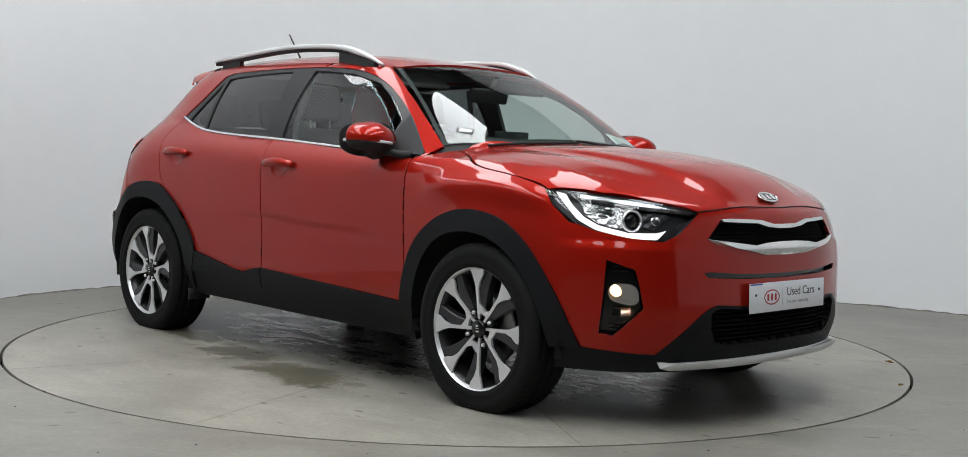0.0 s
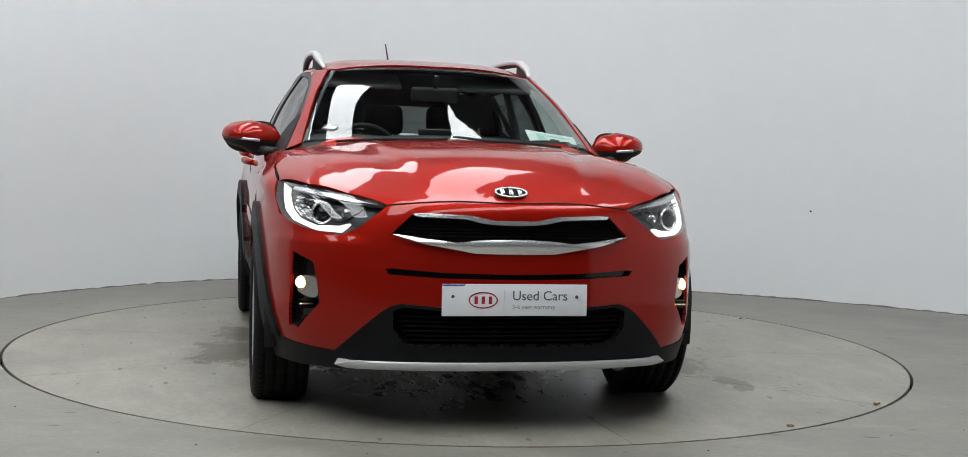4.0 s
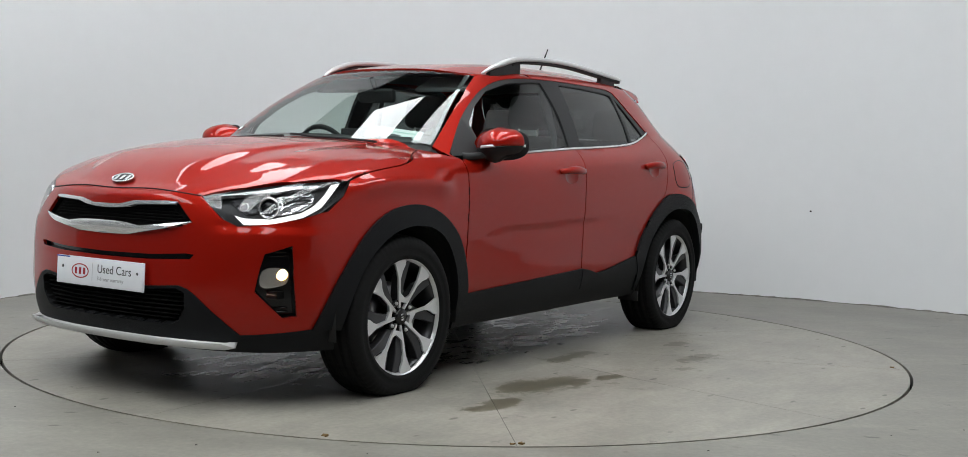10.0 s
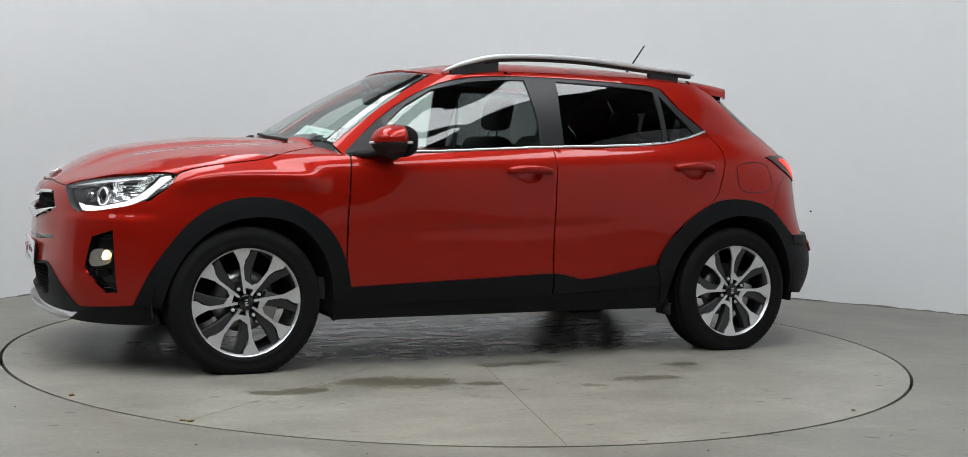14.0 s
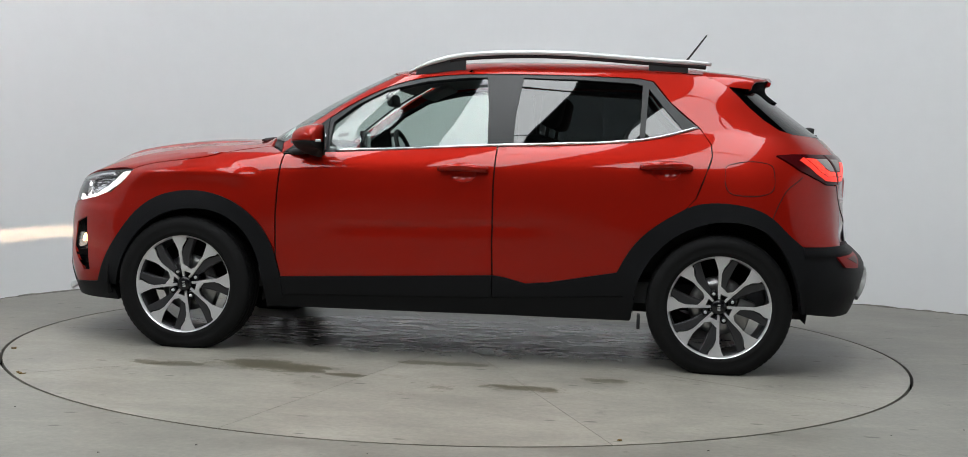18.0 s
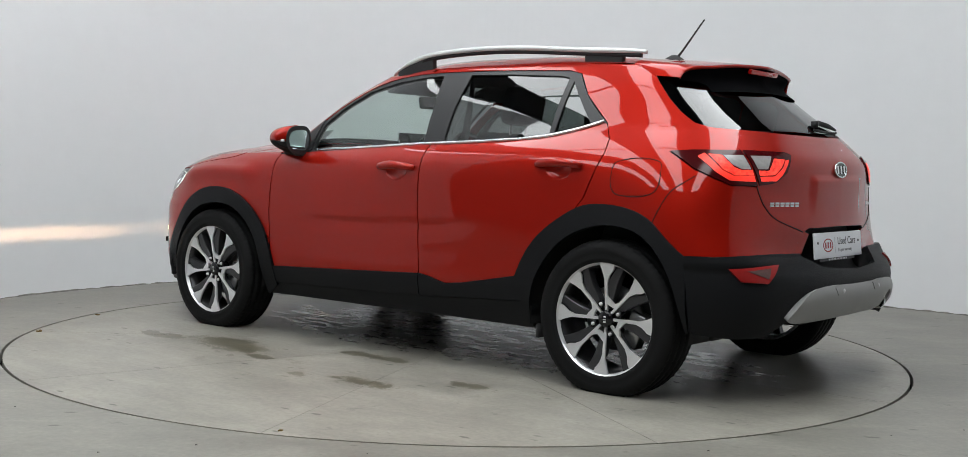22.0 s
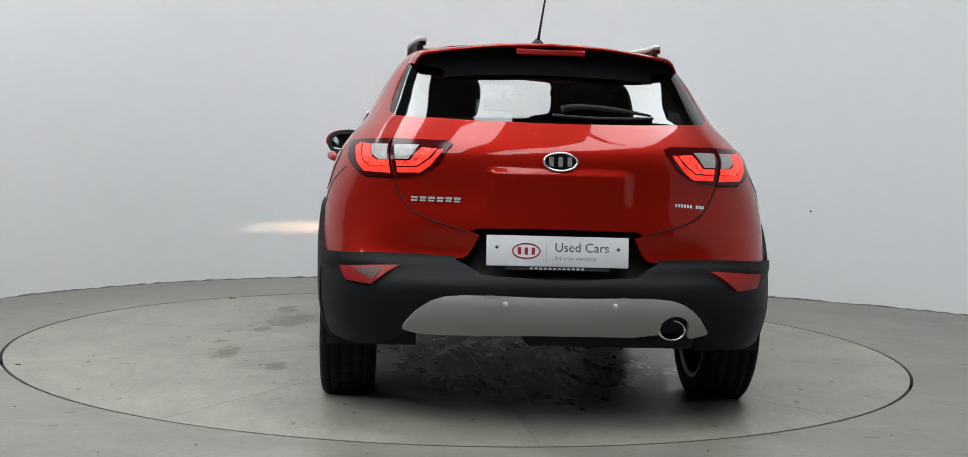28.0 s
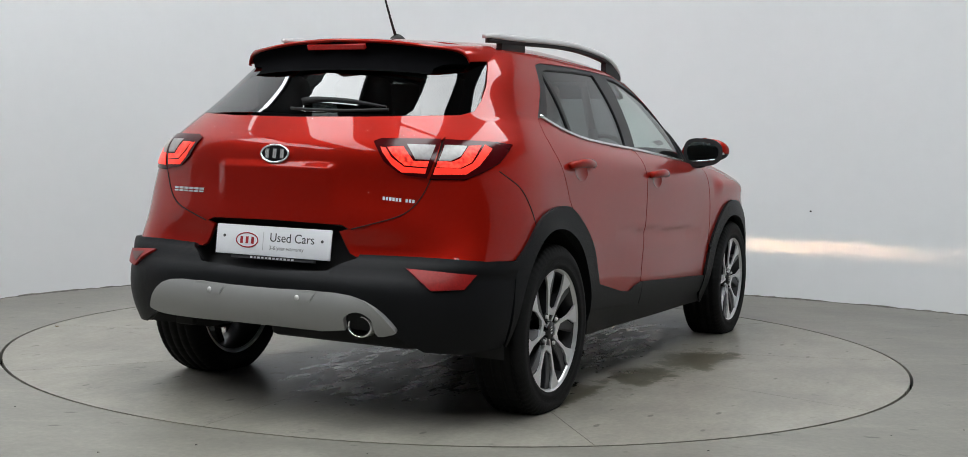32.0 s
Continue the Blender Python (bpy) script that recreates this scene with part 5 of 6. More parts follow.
    for s in range(4):
        a = radians(22.5 + 90 * s)
        at = m @ Matrix.Translation((.066 * math.cos(a), .066 * math.sin(a), .006))
        part("bolt_socket", turned([(.0005, .070), (.011, .070), (.0145, .0735), (.016, .072), (.016, .04)], 16, at, full=False), BLACK_GLOSS, rim)
        part("wheel_bolt", turned([(.0005, .079), (.0055, .079), (.0075, .076), (.0075, .06)], 14, at, full=False), SATIN, rim)
    part("brake_disc", turned([(.05, .012), (.138, .012), (.138, -.008), (.05, -.008)], 48, m), STEEL, rim)
    b = bmesh.new()
    box(b, .075, .155, -.075, .075, -.03, .035, bevel=.008)
    b.transform(pose(x, side * .766, HUB_Z, -90 * side, 0, 0) @ pose(0, 0, 0, 0, 0, 160 if side > 0 else 20))
    part("brake_caliper", b, STEEL, rim)
    return rim


for x, side, turn in ((1.29, 1, 8), (-1.29, 1, 0), (1.29, -1, 3), (-1.29, -1, 12)):
    wheel(x, side, turn)

# wheel wells and underbody
for x in (1.29, -1.29):
    n = 25
    vs, fs = [], []
    for i in range(n):
        a = math.pi * (-.06 + 1.12 * i / (n - 1))
        c, s = x + .40 * math.cos(a), .325 + .40 * math.sin(a)
        vs += [(c, .50, s), (c, .84, s)]
    fs = [(2 * i, 2 * i + 1, 2 * i + 3, 2 * i + 2) for i in range(n - 1)] + [tuple(2 * i for i in range(n))]
    pair("wheel_well", from_arrays(vs, fs), DARK, car)
bm = bmesh.new()
box(bm, -1.05, 1.85, -.50, .50, .235, .36)
box(bm, -1.72, -1.05, -.50, .50, .33, .40)
box(bm, -.88, .88, -.77, .77, .222, .34)
box(bm, 1.66, 1.86, -.58, .58, .225, .30)
part("underbody", bm, DARK, car, smooth=False)
bm = bmesh.new()
box(bm, -1.82, -1.62, -.55, .1, .27, .42, bevel=.03)
part("silencer", bm, DARK, car)
bm = swept([(-1.29, -.68, .27), (-1.25, -.3, .29), (-1.25, .3, .29), (-1.29, .68, .27)], circle(.035, 10))
part("rear_axle", bm, DARK, car)
for y in (.62, -.62):
    bm = bmesh.new()
    box(bm, -1.70, -1.40, y - .05, y + .05, .25, .30, bevel=.01)
    part("suspension_arm", bm, DARK, car)
    pair("mud_flap", box(bmesh.new(), -.93, -.915, .70, .82, .19, .25), BLACK_MATT, car) if y > 0 else None

# ---- roof rails, aerial, wipers, mirrors ----
rail = [(.262, .515, 1.388), (.20, .525, 1.420), (.12, .532, 1.448), (.03, .536, 1.472), (-.10, .538, 1.488), (-.28, .538, 1.497), (-.45, .537, 1.499), (-.60, .533, 1.495), (-.80, .526, 1.484), (-1.0, .515, 1.473), (-1.19, .498, 1.464), (-1.23, .492, 1.461)]
path = smooth_path(rail, 60)
sizes = [min(1, .45 + i * .09) if i < 8 else (1 if i < 54 else 1 - .06 * (i - 54)) for i in range(60)]
bar = pair("roof_rail", swept([tuple(p) for p in path], [(-.018, -.014), (-.018, .004), (-.010, .010), (.010, .010), (.018, .004), (.018, -.014)], scale=sizes), SATIN, car, "satin silver roof rail with black underside")
low = [tuple(p + (0, 0, -.019)) for p in path[9:59]]
pair("rail_core", swept(low, [(-.014, -.009), (-.014, .009), (.014, .009), (.014, -.009)]), BLACK_MATT, bar)
for x0, x1 in ((.22, -.03), (-.93, -1.12)):
    vs = []
    xs = np.linspace(x0, x1, 8)
    for x in xs:
        y = float(np.interp(-x, [-p[0] for p in rail], [p[1] for p in rail]))
        z = float(np.interp(-x, [-p[0] for p in rail], [p[2] for p in rail])) - .012
        g = on_shell((x, y, 3), (0, 0, -1))[0].z - .004
        vs += [(x, y - .013, g), (x, y - .013, max(z, g + .002)), (x, y + .013, max(z, g + .002)), (x, y + .013, g)]
    fs = [(4 * i + a, 4 * i + (a + 1) % 4, 4 * i + 4 + (a + 1) % 4, 4 * i + 4 + a) for i in range(7) for a in range(4)] + [(3, 2, 1, 0), (28, 29, 30, 31)]
    pair("rail_foot", from_arrays(vs, fs), BLACK_MATT, bar, smooth=False)
aerial = part("aerial_base", turned([(.0005, .030), (.010, .028), (.022, .018), (.034, .004), (.036, -.02)], 24, pose(-1.085, 0, 1.462, 0, -4, 0) @ Matrix.Diagonal((1.7, .9, 1, 1)), full=False), BLACK_MATT, car, "black aerial base")
part("mast", swept([(-1.10, 0, 1.478), (-1.13, -.002, 1.515), (-1.232, -.011, 1.654)], circle(.0055, 8), scale=[1.3, 1, .7]), BLACK_MATT, aerial, "black aerial mast")
hub = [on_shell((-6, y, z), (1, 0, 0), .014)[0] for y, z in ((-.02, 1.150), (-.06, 1.158), (-.14, 1.160), (-.26, 1.150), (-.36, 1.137))]
wiper = part("rear_wiper", swept([tuple(p) for p in smooth_path(hub, 16)], [(-.010, -.008), (-.010, .008), (.010, .010), (.010, -.008)], scale=[1.5, 1.5, 1.4, 1.2, 1.1] + [1.0] * 5 + [.9, .8, .7, .6, .5, .4]), BLACK_MATT, car, "black rear wiper")
blade = [on_shell((-6, y, 1.138 - .012 * math.cos((y + .17) * 6)), (1, 0, 0), .006)[0] for y in np.linspace(.02, -.37, 14)]
part("blade", swept(blade, circle(.006, 8)), BLACK_MATT, wiper)
for y0, y1 in ((.47, -.02), (-.05, -.52)):
    pts = [on_shell((1.025 - .18 * y * y + .006 + .03 * (y - y1) / (y0 - y1), y, 3), (0, 0, -1), .008)[0] for y in np.linspace(y0, y1, 14)]
    w = part("front_wiper", swept(pts, [(-.008, -.005), (-.008, .005), (.008, .005), (.008, -.005)]), BLACK_MATT, car, "black wiper at the windscreen's foot")


def mirror_shell(zlo, zhi, grow=0.0):
    """The housing's egg-like form between two heights; its flat side looks back."""
    vs, nu, nv = [], 28, 15
    for j in range(nv):
        t = j / (nv - 1)
        z = zlo + (zhi - zlo) * t
        r = math.sqrt(max(0, 1 - z * z))
        for i in range(nu):
            a = 2 * math.pi * i / nu
            c, s = math.cos(a), math.sin(a)
            fx = c * (.125 if c > 0 else .052) * (abs(c) ** .15 if c < 0 else 1)
            fy = s * .130 * (1 - .12 * c)
            taper = 1 - .25 * max(0, s) * max(0, .2 - z) - .16 * max(0, s) * max(0, z)
            y = .868 + fy * (r ** .85) * (1 + grow)
            vs.append((max(.600 - .32 * (y - .868), .620 + (fx * r + .035 * s * r) * (1 + grow) - .02 * max(0, s) ** 2), y, 1.036 + z * .078 * taper + .008 * s))
    fs = [(j * nu + i, j * nu + (i + 1) % nu, (j + 1) * nu + (i + 1) % nu, (j + 1) * nu + i) for j in range(nv - 1) for i in range(nu)]
    fs += [tuple(range(nu))[::-1], tuple((nv - 1) * nu + i for i in range(nu))]
    return from_arrays(vs, fs)


cap = pair("door_mirror", mirror_shell(-.18, .995), RED, car, "red door mirror with a black foot")
pair("mirror_lower", mirror_shell(-.985, -.20, -.01), BLACK_MATT, cap, "black lower mirror shell")
strip = [(.620 + .128 * math.cos(a) + .035 * math.sin(a) - .05 * max(0, math.sin(a)) ** 2, .868 + .109 * math.sin(a) * (1 - .12 * math.cos(a)), 1.023 + .008 * math.sin(a)) for a in np.linspace(-.35, 1.75, 20)]
pair("side_signal", swept(strip, [(-.003, -.006), (.003, -.006), (.003, .006), (-.003, .006)]), SATIN, cap, "clear silver turn signal strip")
arm = [(.765, .765, .972), (.745, .79, .976), (.69, .82, .984), (.63, .85, .992)]
pair("mirror_foot", swept(arm, circle(.024, 10, .6), scale=[1.6, 1.25, 1.1, 1.3]), BLACK_MATT, cap)
base = [(.825, .975), (.72, 1.068), (.625, 1.148), (.605, 1.0), (.61, .985)]
pair("mirror_sail", skin(base, SIDE, lift=.003, depth=.012, step=.03), BLACK_MATT, cap, "black mirror triangle")
def mirror_back(a, b, out, h):
    """A rounded oblong that looks back and a little towards the driver."""
    n, vs = 40, []
    for z in (0, h):
        for i in range(n):
            c, s = math.cos(2 * math.pi * i / n), math.sin(2 * math.pi * i / n)
            vs.append((a * math.copysign(abs(c) ** .7, c), b * math.copysign(abs(s) ** .7, s) * (1 + .12 * c), z))
    o = from_arrays(vs, [tuple(range(n))[::-1], tuple(n + i for i in range(n))] + [(i, (i + 1) % n, n + (i + 1) % n, n + i) for i in range(n)])
    o.transform(stand(.600 - out, .868, 1.036, 180 + 17.7, 0))
    return o


# ---- plates, badges and lettering ----
def lettering(body, size, mat, parent, m, name="lettering"):
    cu = bpy.data.curves.new("text", "FONT")
    cu.body, cu.size, cu.extrude = body, size, .0004
    ob = bpy.data.objects.new("text", cu)
    scene.collection.objects.link(ob)
    bpy.context.view_layer.update()
    me = bpy.data.meshes.new_from_object(ob.evaluated_get(bpy.context.evaluated_depsgraph_get()))
    bpy.data.objects.remove(ob)
    me.materials.clear()
    me.materials.append(mat)
    me.transform(m)
    o = new(name, me)
    o.parent = parent
    return o


def oval_ring(a, b, w, h, n=48):
    prof = [(1, 0), (1, h), (1 - w, h), (1 - w, 0)]
    vs = [(a * r * math.cos(2 * math.pi * i / n), b * (1 - (1 - r) * a / b) * math.sin(2 * math.pi * i / n), z) for i in range(n) for r, z in prof]
    fs = [(i * 4 + k, (i + 1) % n * 4 + k, (i + 1) % n * 4 + (k + 1) % 4, i * 4 + (k + 1) % 4) for i in range(n) for k in range(4)]
    return from_arrays(vs, fs)


def oval_disc(a, b, h, n=48):
    vs = [(a * math.cos(2 * math.pi * i / n), b * math.sin(2 * math.pi * i / n), z) for z in (0, h) for i in range(n)]
    return from_arrays(vs, [tuple(range(n))[::-1], tuple(n + i for i in range(n))] + [(i, (i + 1) % n, n + (i + 1) % n, n + i) for i in range(n)])


def marks(w, h, t):
    """Three plain upright strokes, in place of a brand's letters."""
    b = bmesh.new()
    for dx in (-.55, 0, .55):
        box(b, (dx - .13) * w, (dx + .13) * w, -h / 2, h / 2, 0, t)
    return b


def show_plate(parent, m):
    """A dealer's plate, drawn in x across, y up, z out."""
    b = bmesh.new()
    box(b, -.26, .26, -.0555, .0555, 0, .006, bevel=.002)
    b.transform(m)
    plate = part("number_plate", b, PLATE, parent, "white dealer show plate")
    for x in (-.222, .222):
        part("plate_screw", turned([(.0005, .0085), (.005, .008), (.006, .006)], 12, m @ Matrix.Translation((x, .012, 0)), full=False), PRINT, plate)
    b = oval_ring(.052, .029, .09, .0012)
    b.transform(m @ Matrix.Translation((-.115, 0, .006)))
    part("oval_mark", b, PRINT_RED, plate)
    b = marks(.046, .026, .001)
    b.transform(m @ Matrix.Translation((-.115, 0, .006)))
    part("oval_strokes", b, PRINT_RED, plate, smooth=False)
    b = bmesh.new()
    box(b, -.0415, -.0405, -.034, .034, .006, .0068, m)
    part("divider", b, PRINT_GREY, plate, smooth=False)
    lettering("Used Cars", .047, PRINT, plate, m @ Matrix.Translation((-.012, .000, .0065)))
    lettering("3-6 year warranty", .0215, PRINT_GREY, plate, m @ Matrix.Translation((-.012, -.030, .0065)))
    return plate


def stand(x, y, z, heading, tilt=0):
    """Axes for a flat thing that faces along heading (degrees from the car's nose), leaning back by tilt."""
    return pose(x, y, z, 0, 0, heading + 90) @ pose(0, 0, 0, 90 - tilt, 0, 0)


pair("mirror_bezel", mirror_back(.121, .073, .001, .004), BLACK_MATT, cap, "black mirror surround", smooth=False)
pair("mirror_glass", mirror_back(.098, .052, .005, .003), MIRROR, cap, "mirror glass", smooth=False)
p = show_plate(bumper, stand(2.117, 0, .481, 0, 2))
b = bmesh.new()
box(b, -.26, -.18, .049, .0545, .0062, .0068, stand(2.117, 0, .481, 0, 2))
part("blue_band", b, PRINT_BLUE, p, smooth=False)
b = bmesh.new()
box(b, -.20, .20, -.045, .045, -.012, 0, stand(2.117, 0, .476, 0, 2))
part("plate_holder", b, BLACK_MATT, bumper, smooth=False)
m = stand(-1.935, 0, .640, 180, 6)
p = show_plate(gate, m)
b = bmesh.new()
box(b, -.19, .19, -.068, .05, -.012, -.001, m)
part("plate_holder", b, PRINT, gate, smooth=False)
b = bmesh.new()
for i in range(12):
    box(b, -.10 + .017 * i, -.089 + .017 * i, -.066, -.0585, -.001, 0, m)
part("printed_bars", b, PLATE, p, smooth=False)


def badge(parent, m, a, bb, label):
    o = oval_ring(a, bb, .10, .007)
    o.transform(m)
    ring = part("badge", o, GRILLE_SILVER, parent, label)
    d = oval_disc(a * .93, bb * .9, .004)
    d.transform(m)
    part("badge_field", d, BLACK_GLOSS, ring, smooth=False)
    s = marks(a * .95, bb * .95, .0065)
    s.transform(m)
    part("badge_strokes", s, GRILLE_SILVER, ring, smooth=False)


pt, n = on_shell((2.0, 0, 3), (0, 0, -1), .001)
tilt = math.degrees(math.atan2(n.z, n.x))
badge(bonnet, stand(pt.x + .01, 0, pt.z - .002, 0, tilt), .060, .030, "oval chrome and black bonnet badge")
pt, n = on_shell((-6, 0, .965), (1, 0, 0), .002)
badge(gate, stand(pt.x, 0, pt.z, 180, math.degrees(math.atan2(n.z, -n.x))), .064, .036, "oval chrome and black tailgate badge")
b = bmesh.new()
for i in range(6):
    y = .522 - .031 * i
    q, n = on_shell((-6, y, .817), (1, 0, 0), .002)
    box(b, -.012, .012, -.004, .004, 0, .003, Matrix.Translation(q) @ stand(0, 0, 0, 180 - math.degrees(math.atan2(n.y, -n.x)), 4) @ pose(0, .0045, 0))
    box(b, -.012, .010, -.003, .003, 0, .003, Matrix.Translation(q) @ stand(0, 0, 0, 180 - math.degrees(math.atan2(n.y, -n.x)), 4) @ pose(0, -.006, 0))
part("model_mark", b, SATIN, gate, "chrome model name drawn as bars", smooth=False)
b = bmesh.new()
for i in range(10):
    if i != 6:
        y = -.442 - .0118 * i
        q, n = on_shell((-6, y, .818 - .0008 * i), (1, 0, 0), .001)
        box(b, -.0042, .0042, -.006, .006, 0, .001, Matrix.Translation(q) @ stand(0, 0, 0, 180 - math.degrees(math.atan2(n.y, -n.x)), 4))
part("dealer_mark", b, PLATE, gate, "white dealer name drawn as bars", smooth=False)

# rain drops left on the tailgate's shelf
DROPS = material("clear_water_drops", (0.9, 0.9, 0.9), 0.02, transmission=1.0, ior=1.33)
rain = random.Random(11)
vs, fs = [], []
for k in range(320):
    y, z = rain.uniform(-.56, .56), rain.uniform(1.035, 1.10) if k < 260 else rain.uniform(.80, 1.02)
    q, n = on_shell((-6, y, z), (1, 0, 0), -.0003)
    r = rain.uniform(.0011, .0028)
    u = n.orthogonal().normalized()
    w = n.cross(u)
    o = len(vs)
    for rr, h in ((1.0, 0.0), (.7, .45)):
        vs += [q + (u * math.cos(math.pi * i / 3) + w * math.sin(math.pi * i / 3)) * (r * rr) + n * (r * h) for i in range(6)]
    vs.append(q + n * (r * .6))
    for i in range(6):
        j = (i + 1) % 6
        fs += [(o + i, o + j, o + 6 + j, o + 6 + i), (o + 6 + i, o + 6 + j, o + 12)]
tagged(part("rain_drops", from_arrays(vs, fs), DROPS, gate), "small clear rain drops", kind="stuff")

# ---- cabin ----
bm = bmesh.new()
box(bm, -1.55, 1.0, -.70, .70, .30, .40)
part("cabin_floor", bm, TRIM, car, smooth=False)
DASH = [
    [(1.03, 0, .99), (1.02, .35, .985), (.95, .68, .95)],
    [(.80, 0, 1.01), (.78, .35, 1.005), (.74, .69, .965)],
    [(.62, 0, .985), (.62, .35, .98), (.62, .70, .945)],
    [(.56, 0, .92), (.56, .35, .91), (.58, .70, .88)],
    [(.62, 0, .70), (.62, .35, .70), (.64, .70, .70)],
]
dash = part("dashboard", lofted(DASH, 20, 24), TRIM, car, "dark grey dashboard")
bm = turned([(.178 + .013 * math.cos(a), .013 * math.sin(a)) for a in np.linspace(0, 2 * math.pi, 11)[:-1]], 40, pose(.42, -.345, .945, 0, -68, 0))
steer = part("steering_wheel", bm, BLACK_MATT, dash, "black steering wheel")
bm = bmesh.new()
box(bm, -.05, .05, -.16, .16, -.012, .004, pose(.42, -.345, .945, 0, -68, 0), bevel=.008)
part("steering_hub", bm, BLACK_MATT, steer)
bm = bmesh.new()
box(bm, .585, .60, -.10, .12, .985, 1.10, bevel=.006)
part("screen", bm, BLACK_GLOSS, dash, "black centre screen")


def seat(x, y, wide, name="front_seat"):
    b = bmesh.new()
    box(b, x - .25, x + .27, y - wide / 2, y + wide / 2, .42, .60, bevel=.06)
    s = part(name, b, CLOTH, car, "dark grey cloth seat")
    b = bmesh.new()
    box(b, -.07, .07, -wide / 2, wide / 2, 0, .60, pose(x - .22, y, .52, 0, -17, 0), bevel=.06)
    part("backrest", b, CLOTH, s)
    return s


def headrest(parent, x, y, z, wide=.27):
    b = bmesh.new()
    box(b, -.05, .05, -wide / 2, wide / 2, 0, .19, pose(x, y, z, 0, -12, 0), bevel=.045)
    part("headrest", b, CLOTH, parent)
    for dy in (-.06, .06):
        part("headrest_post", swept([(x + .015, y + dy, z - .07), (x, y + dy, z + .04)], circle(.006, 8)), SATIN, parent)


for y in (.36, -.36):
    s = seat(-.02, y, .50)
    headrest(s, -.44, y, 1.135)
s = seat(-.90, 0, 1.24, "rear_bench")
for y in (.40, 0, -.40):
    headrest(s, -1.32, y, 1.10, .25)
bm = bmesh.new()
box(bm, -1.70, -1.36, -.55, .55, 1.02, 1.04)
part("parcel_shelf", bm, TRIM, car, smooth=False)
for sy in (.62, -.62):
    part("seat_belt", swept([(-.28, sy * .86, 1.34), (-.30, sy * .97, 1.10), (-.25, sy * 1.05, .70)], [(-.001, -.022), (.001, -.022), (.001, .022), (-.001, .022)]), LINER, car)
bm = bmesh.new()
box(bm, -.015, .02, -.115, .115, -.035, .035, pose(.44, 0, 1.27, 0, 15, 0), bevel=.014)
im = part("inside_mirror", bm, BLACK_MATT, screen, "black inside mirror")
part("mirror_stalk", swept([(.445, 0, 1.29), (.49, 0, 1.355)], circle(.012, 8)), BLACK_MATT, im)
for y in (.33, -.33):
    bm = bmesh.new()
    box(bm, -.08, .08, -.19, .19, -.012, .012, pose(.24, y, 1.335, 0, 24, 0), bevel=.01)
    part("sun_visor", bm, LINER, car)
# papers behind the windscreen
q0, n0 = on_shell((.93, .345, 3), (0, 0, -1), -.008)
q1, n1 = on_shell((.865, .590, 3), (0, 0, -1), -.008)
across = (q1 - q0).normalized()
upw = (Vector((-.55, 0, .42)).normalized())
upw = (upw - across * upw.dot(across)).normalized()
m = Matrix(((across.x, upw.x, across.cross(upw).x, q0.x), (across.y, upw.y, across.cross(upw).y, q0.y), (across.z, upw.z, across.cross(upw).z, q0.z), (0, 0, 0, 1)))
b = bmesh.new()
box(b, 0, .26, -.036, .046, -.001, 0, m)
paper = part("windscreen_paper", b, PAPER, screen, "white permit papers behind the windscreen", smooth=False)
for x0, x1, y0, y1, mat in ((.05, .09, .01, .06, PAPER_GREEN), (.10, .105, .005, .065, PAPER_GREEN), (.115, .165, .018, .034, PRINT), (.115, .23, .050, .056, PAPER_GREEN), (.18, .23, .02, .03, PAPER_GREEN)):
    b = bmesh.new()
    box(b, x0, x1, y0 - .03, y1 - .03, .0002, .0012, m)
    part("printed_bars", b, mat, paper, smooth=False)
stick = [(.82, -.553), (.871, -.493), (.887, -.526), (.838, -.577)]
st = panel("sticker", stick, TOP, PRINT, screen, lift=-.002, depth=0, step=.03, label="small dark windscreen sticker")
panel("sticker_print", [(.832, -.547), (.866, -.505), (.875, -.522), (.842, -.565)], TOP, PAPER, st, lift=-.0012, depth=0, step=.03)


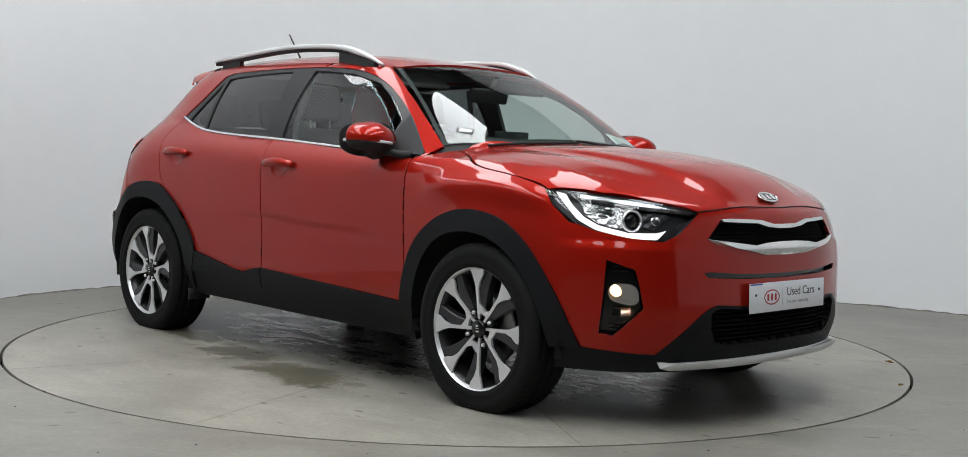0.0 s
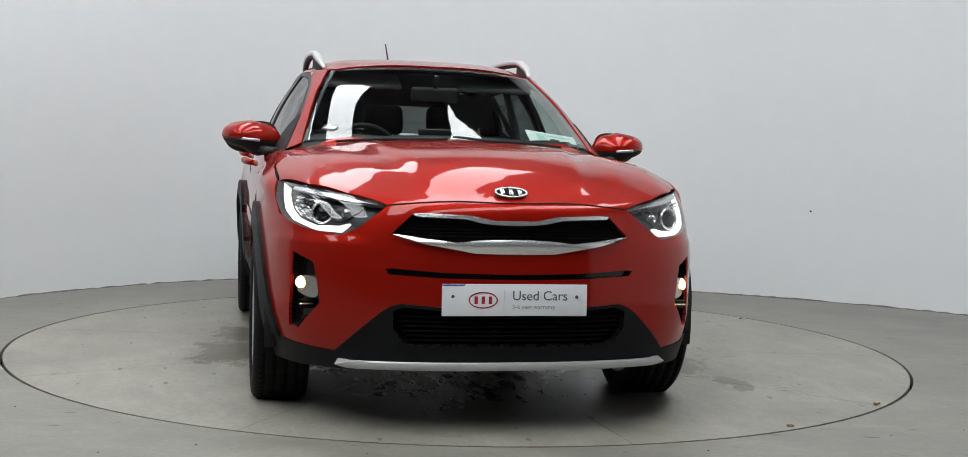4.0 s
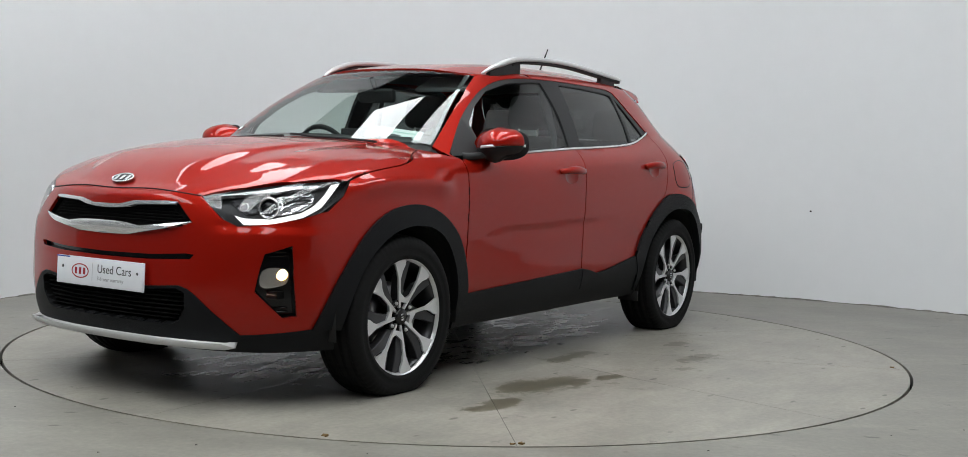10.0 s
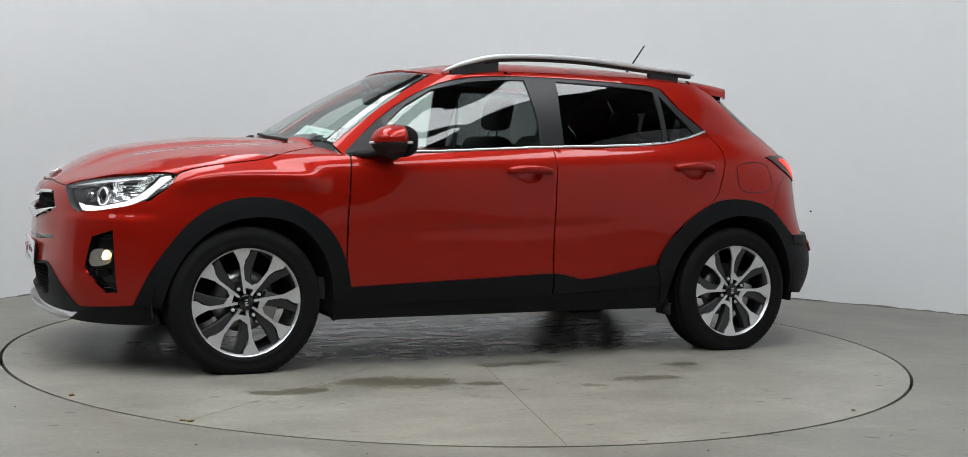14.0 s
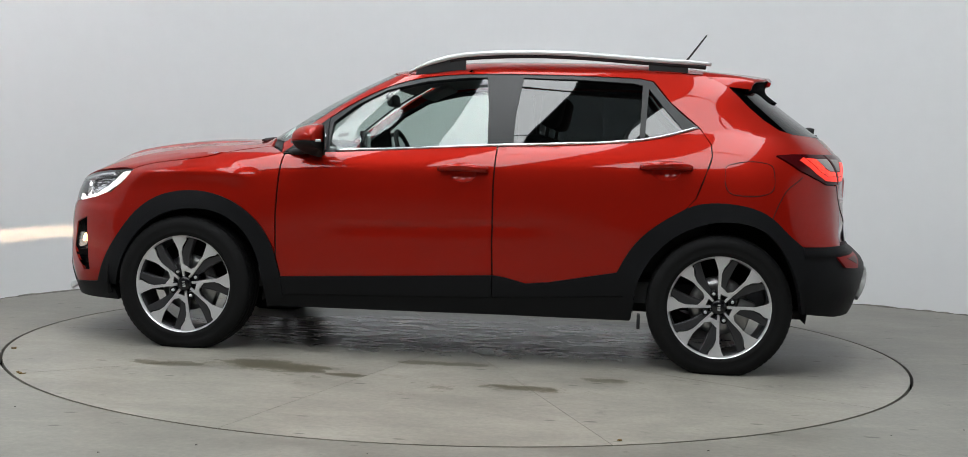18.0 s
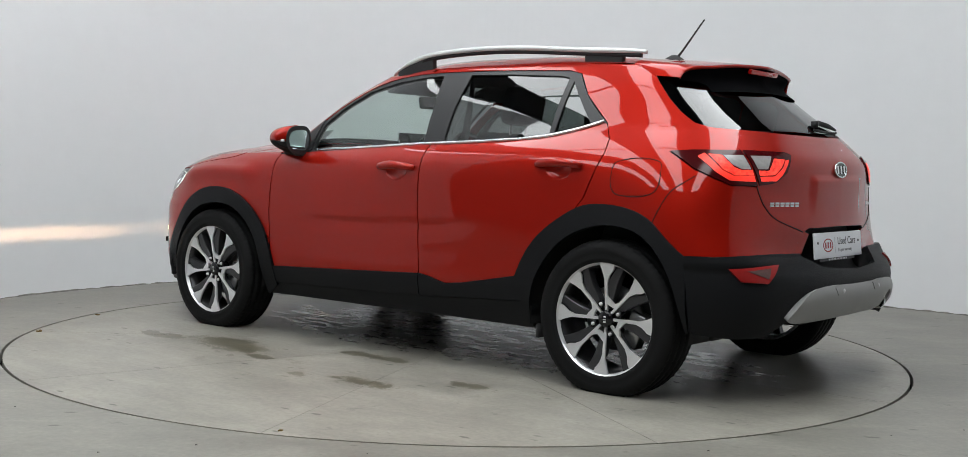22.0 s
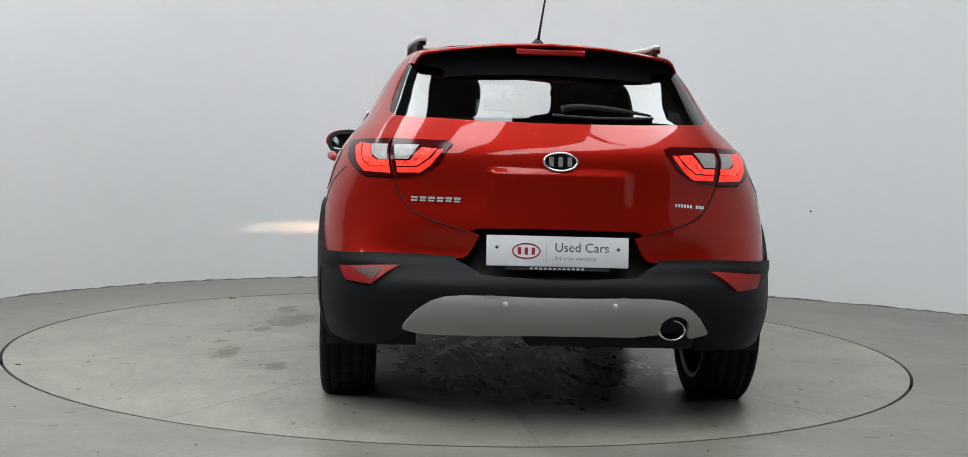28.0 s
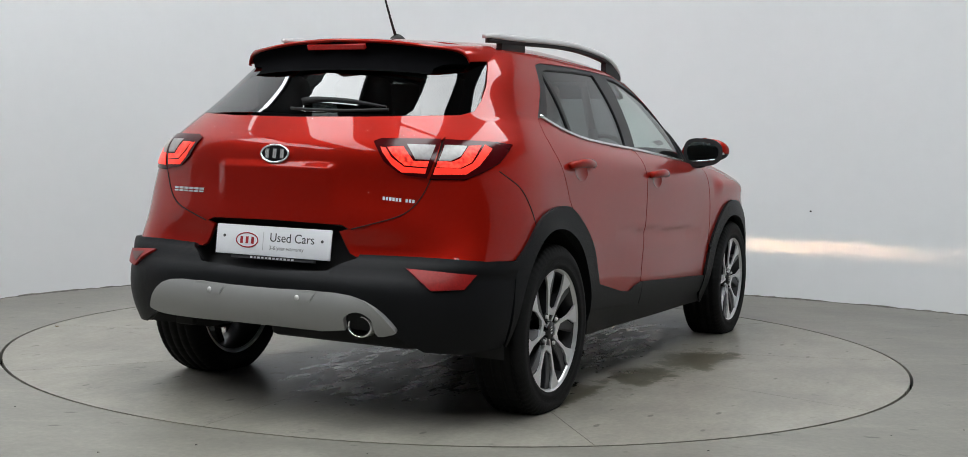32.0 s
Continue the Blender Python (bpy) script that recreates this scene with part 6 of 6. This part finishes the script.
# ---- the turning disc: ten wedge plates with fine joints ----
disc = new("turntable")
tagged(disc, "round worn concrete turntable of wedge plates, damp under the car with shade in its colour", "turntable")
for k in range(10):
    a0, a1, n = radians(4 + 36 * k), radians(40 + 36 * k), 14
    e = .0011
    inner_r = .06
    pts = [(inner_r * math.cos(a), inner_r * math.sin(a)) for a in (a0 + e / inner_r, a1 - e / inner_r)]
    pts += [(DISC_R * math.cos(a), DISC_R * math.sin(a)) for a in np.linspace(a1 - e / DISC_R, a0 + e / DISC_R, n)]
    bm = bmesh.new()
    f = bm.faces.new([bm.verts.new((x, y, 0)) for x, y in pts])
    r = bmesh.ops.extrude_face_region(bm, geom=[f])
    bmesh.ops.translate(bm, vec=(0, 0, -.03), verts=[v for v in r["geom"] if isinstance(v, bmesh.types.BMVert)])
    bmesh.ops.recalc_face_normals(bm, faces=bm.faces)
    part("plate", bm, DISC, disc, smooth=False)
part("centre_plate", turned([(.0005, 0), (.058, 0), (.058, -.03)], 32, full=False), DISC, disc, smooth=False)

# dry leaf crumbs caught near the disc's edge
LEAF = material("dry_brown_leaf", (0.16, 0.10, 0.035), 0.9, grain=0.4, grain_size=200)
crumbs = random.Random(5)
for cx, cy in ((1.670, 1.425), (1.695, 1.405), (2.020, .850), (-.86, 2.0)):
    pts = [(cx + rr * math.cos(a), cy + rr * math.sin(a), .0012 + crumbs.uniform(0, .006)) for a, rr in ((i * .9, crumbs.uniform(.006, .016)) for i in range(7))]
    low_ring = [(x, y, .0004) for x, y, z in pts]
    n = len(pts)
    part("leaf_crumb", from_arrays(pts + low_ring, [tuple(range(n))] + [(n + i, n + (i + 1) % n, (i + 1) % n, i) for i in range(n)]), LEAF, disc, "dry brown leaf crumb", smooth=False)


def motions():
    turn = [(0, -47.06), (2, -62.67), (4, -78.19), (6, -93.74), (8, -109.27), (10, -124.85), (12, -140.55), (14, -156.32), (16, -172.23), (18, -188.25),
            (20, -204.21), (22, -219.9), (24, -235.59), (26, -251.24), (28, -266.82), (30, -282.35), (32, -297.87)]
    offset = Vector((-0.011, -0.243, 0))
    fine = np.arange(0, 32.01, 1.0)
    angles = natural([t for t, a in turn], [a for t, a in turn], fine)
    rows = [(float(t), pose(0, 0, 0, 0, 0, float(a))) for t, a in zip(fine, angles)]
    walk(disc, [(t, Matrix.Translation((DISC_X, DISC_Y, 0)) @ m) for t, m in rows])
    walk(car, [(t, m @ Matrix.Translation(offset)) for t, m in rows])


motions()
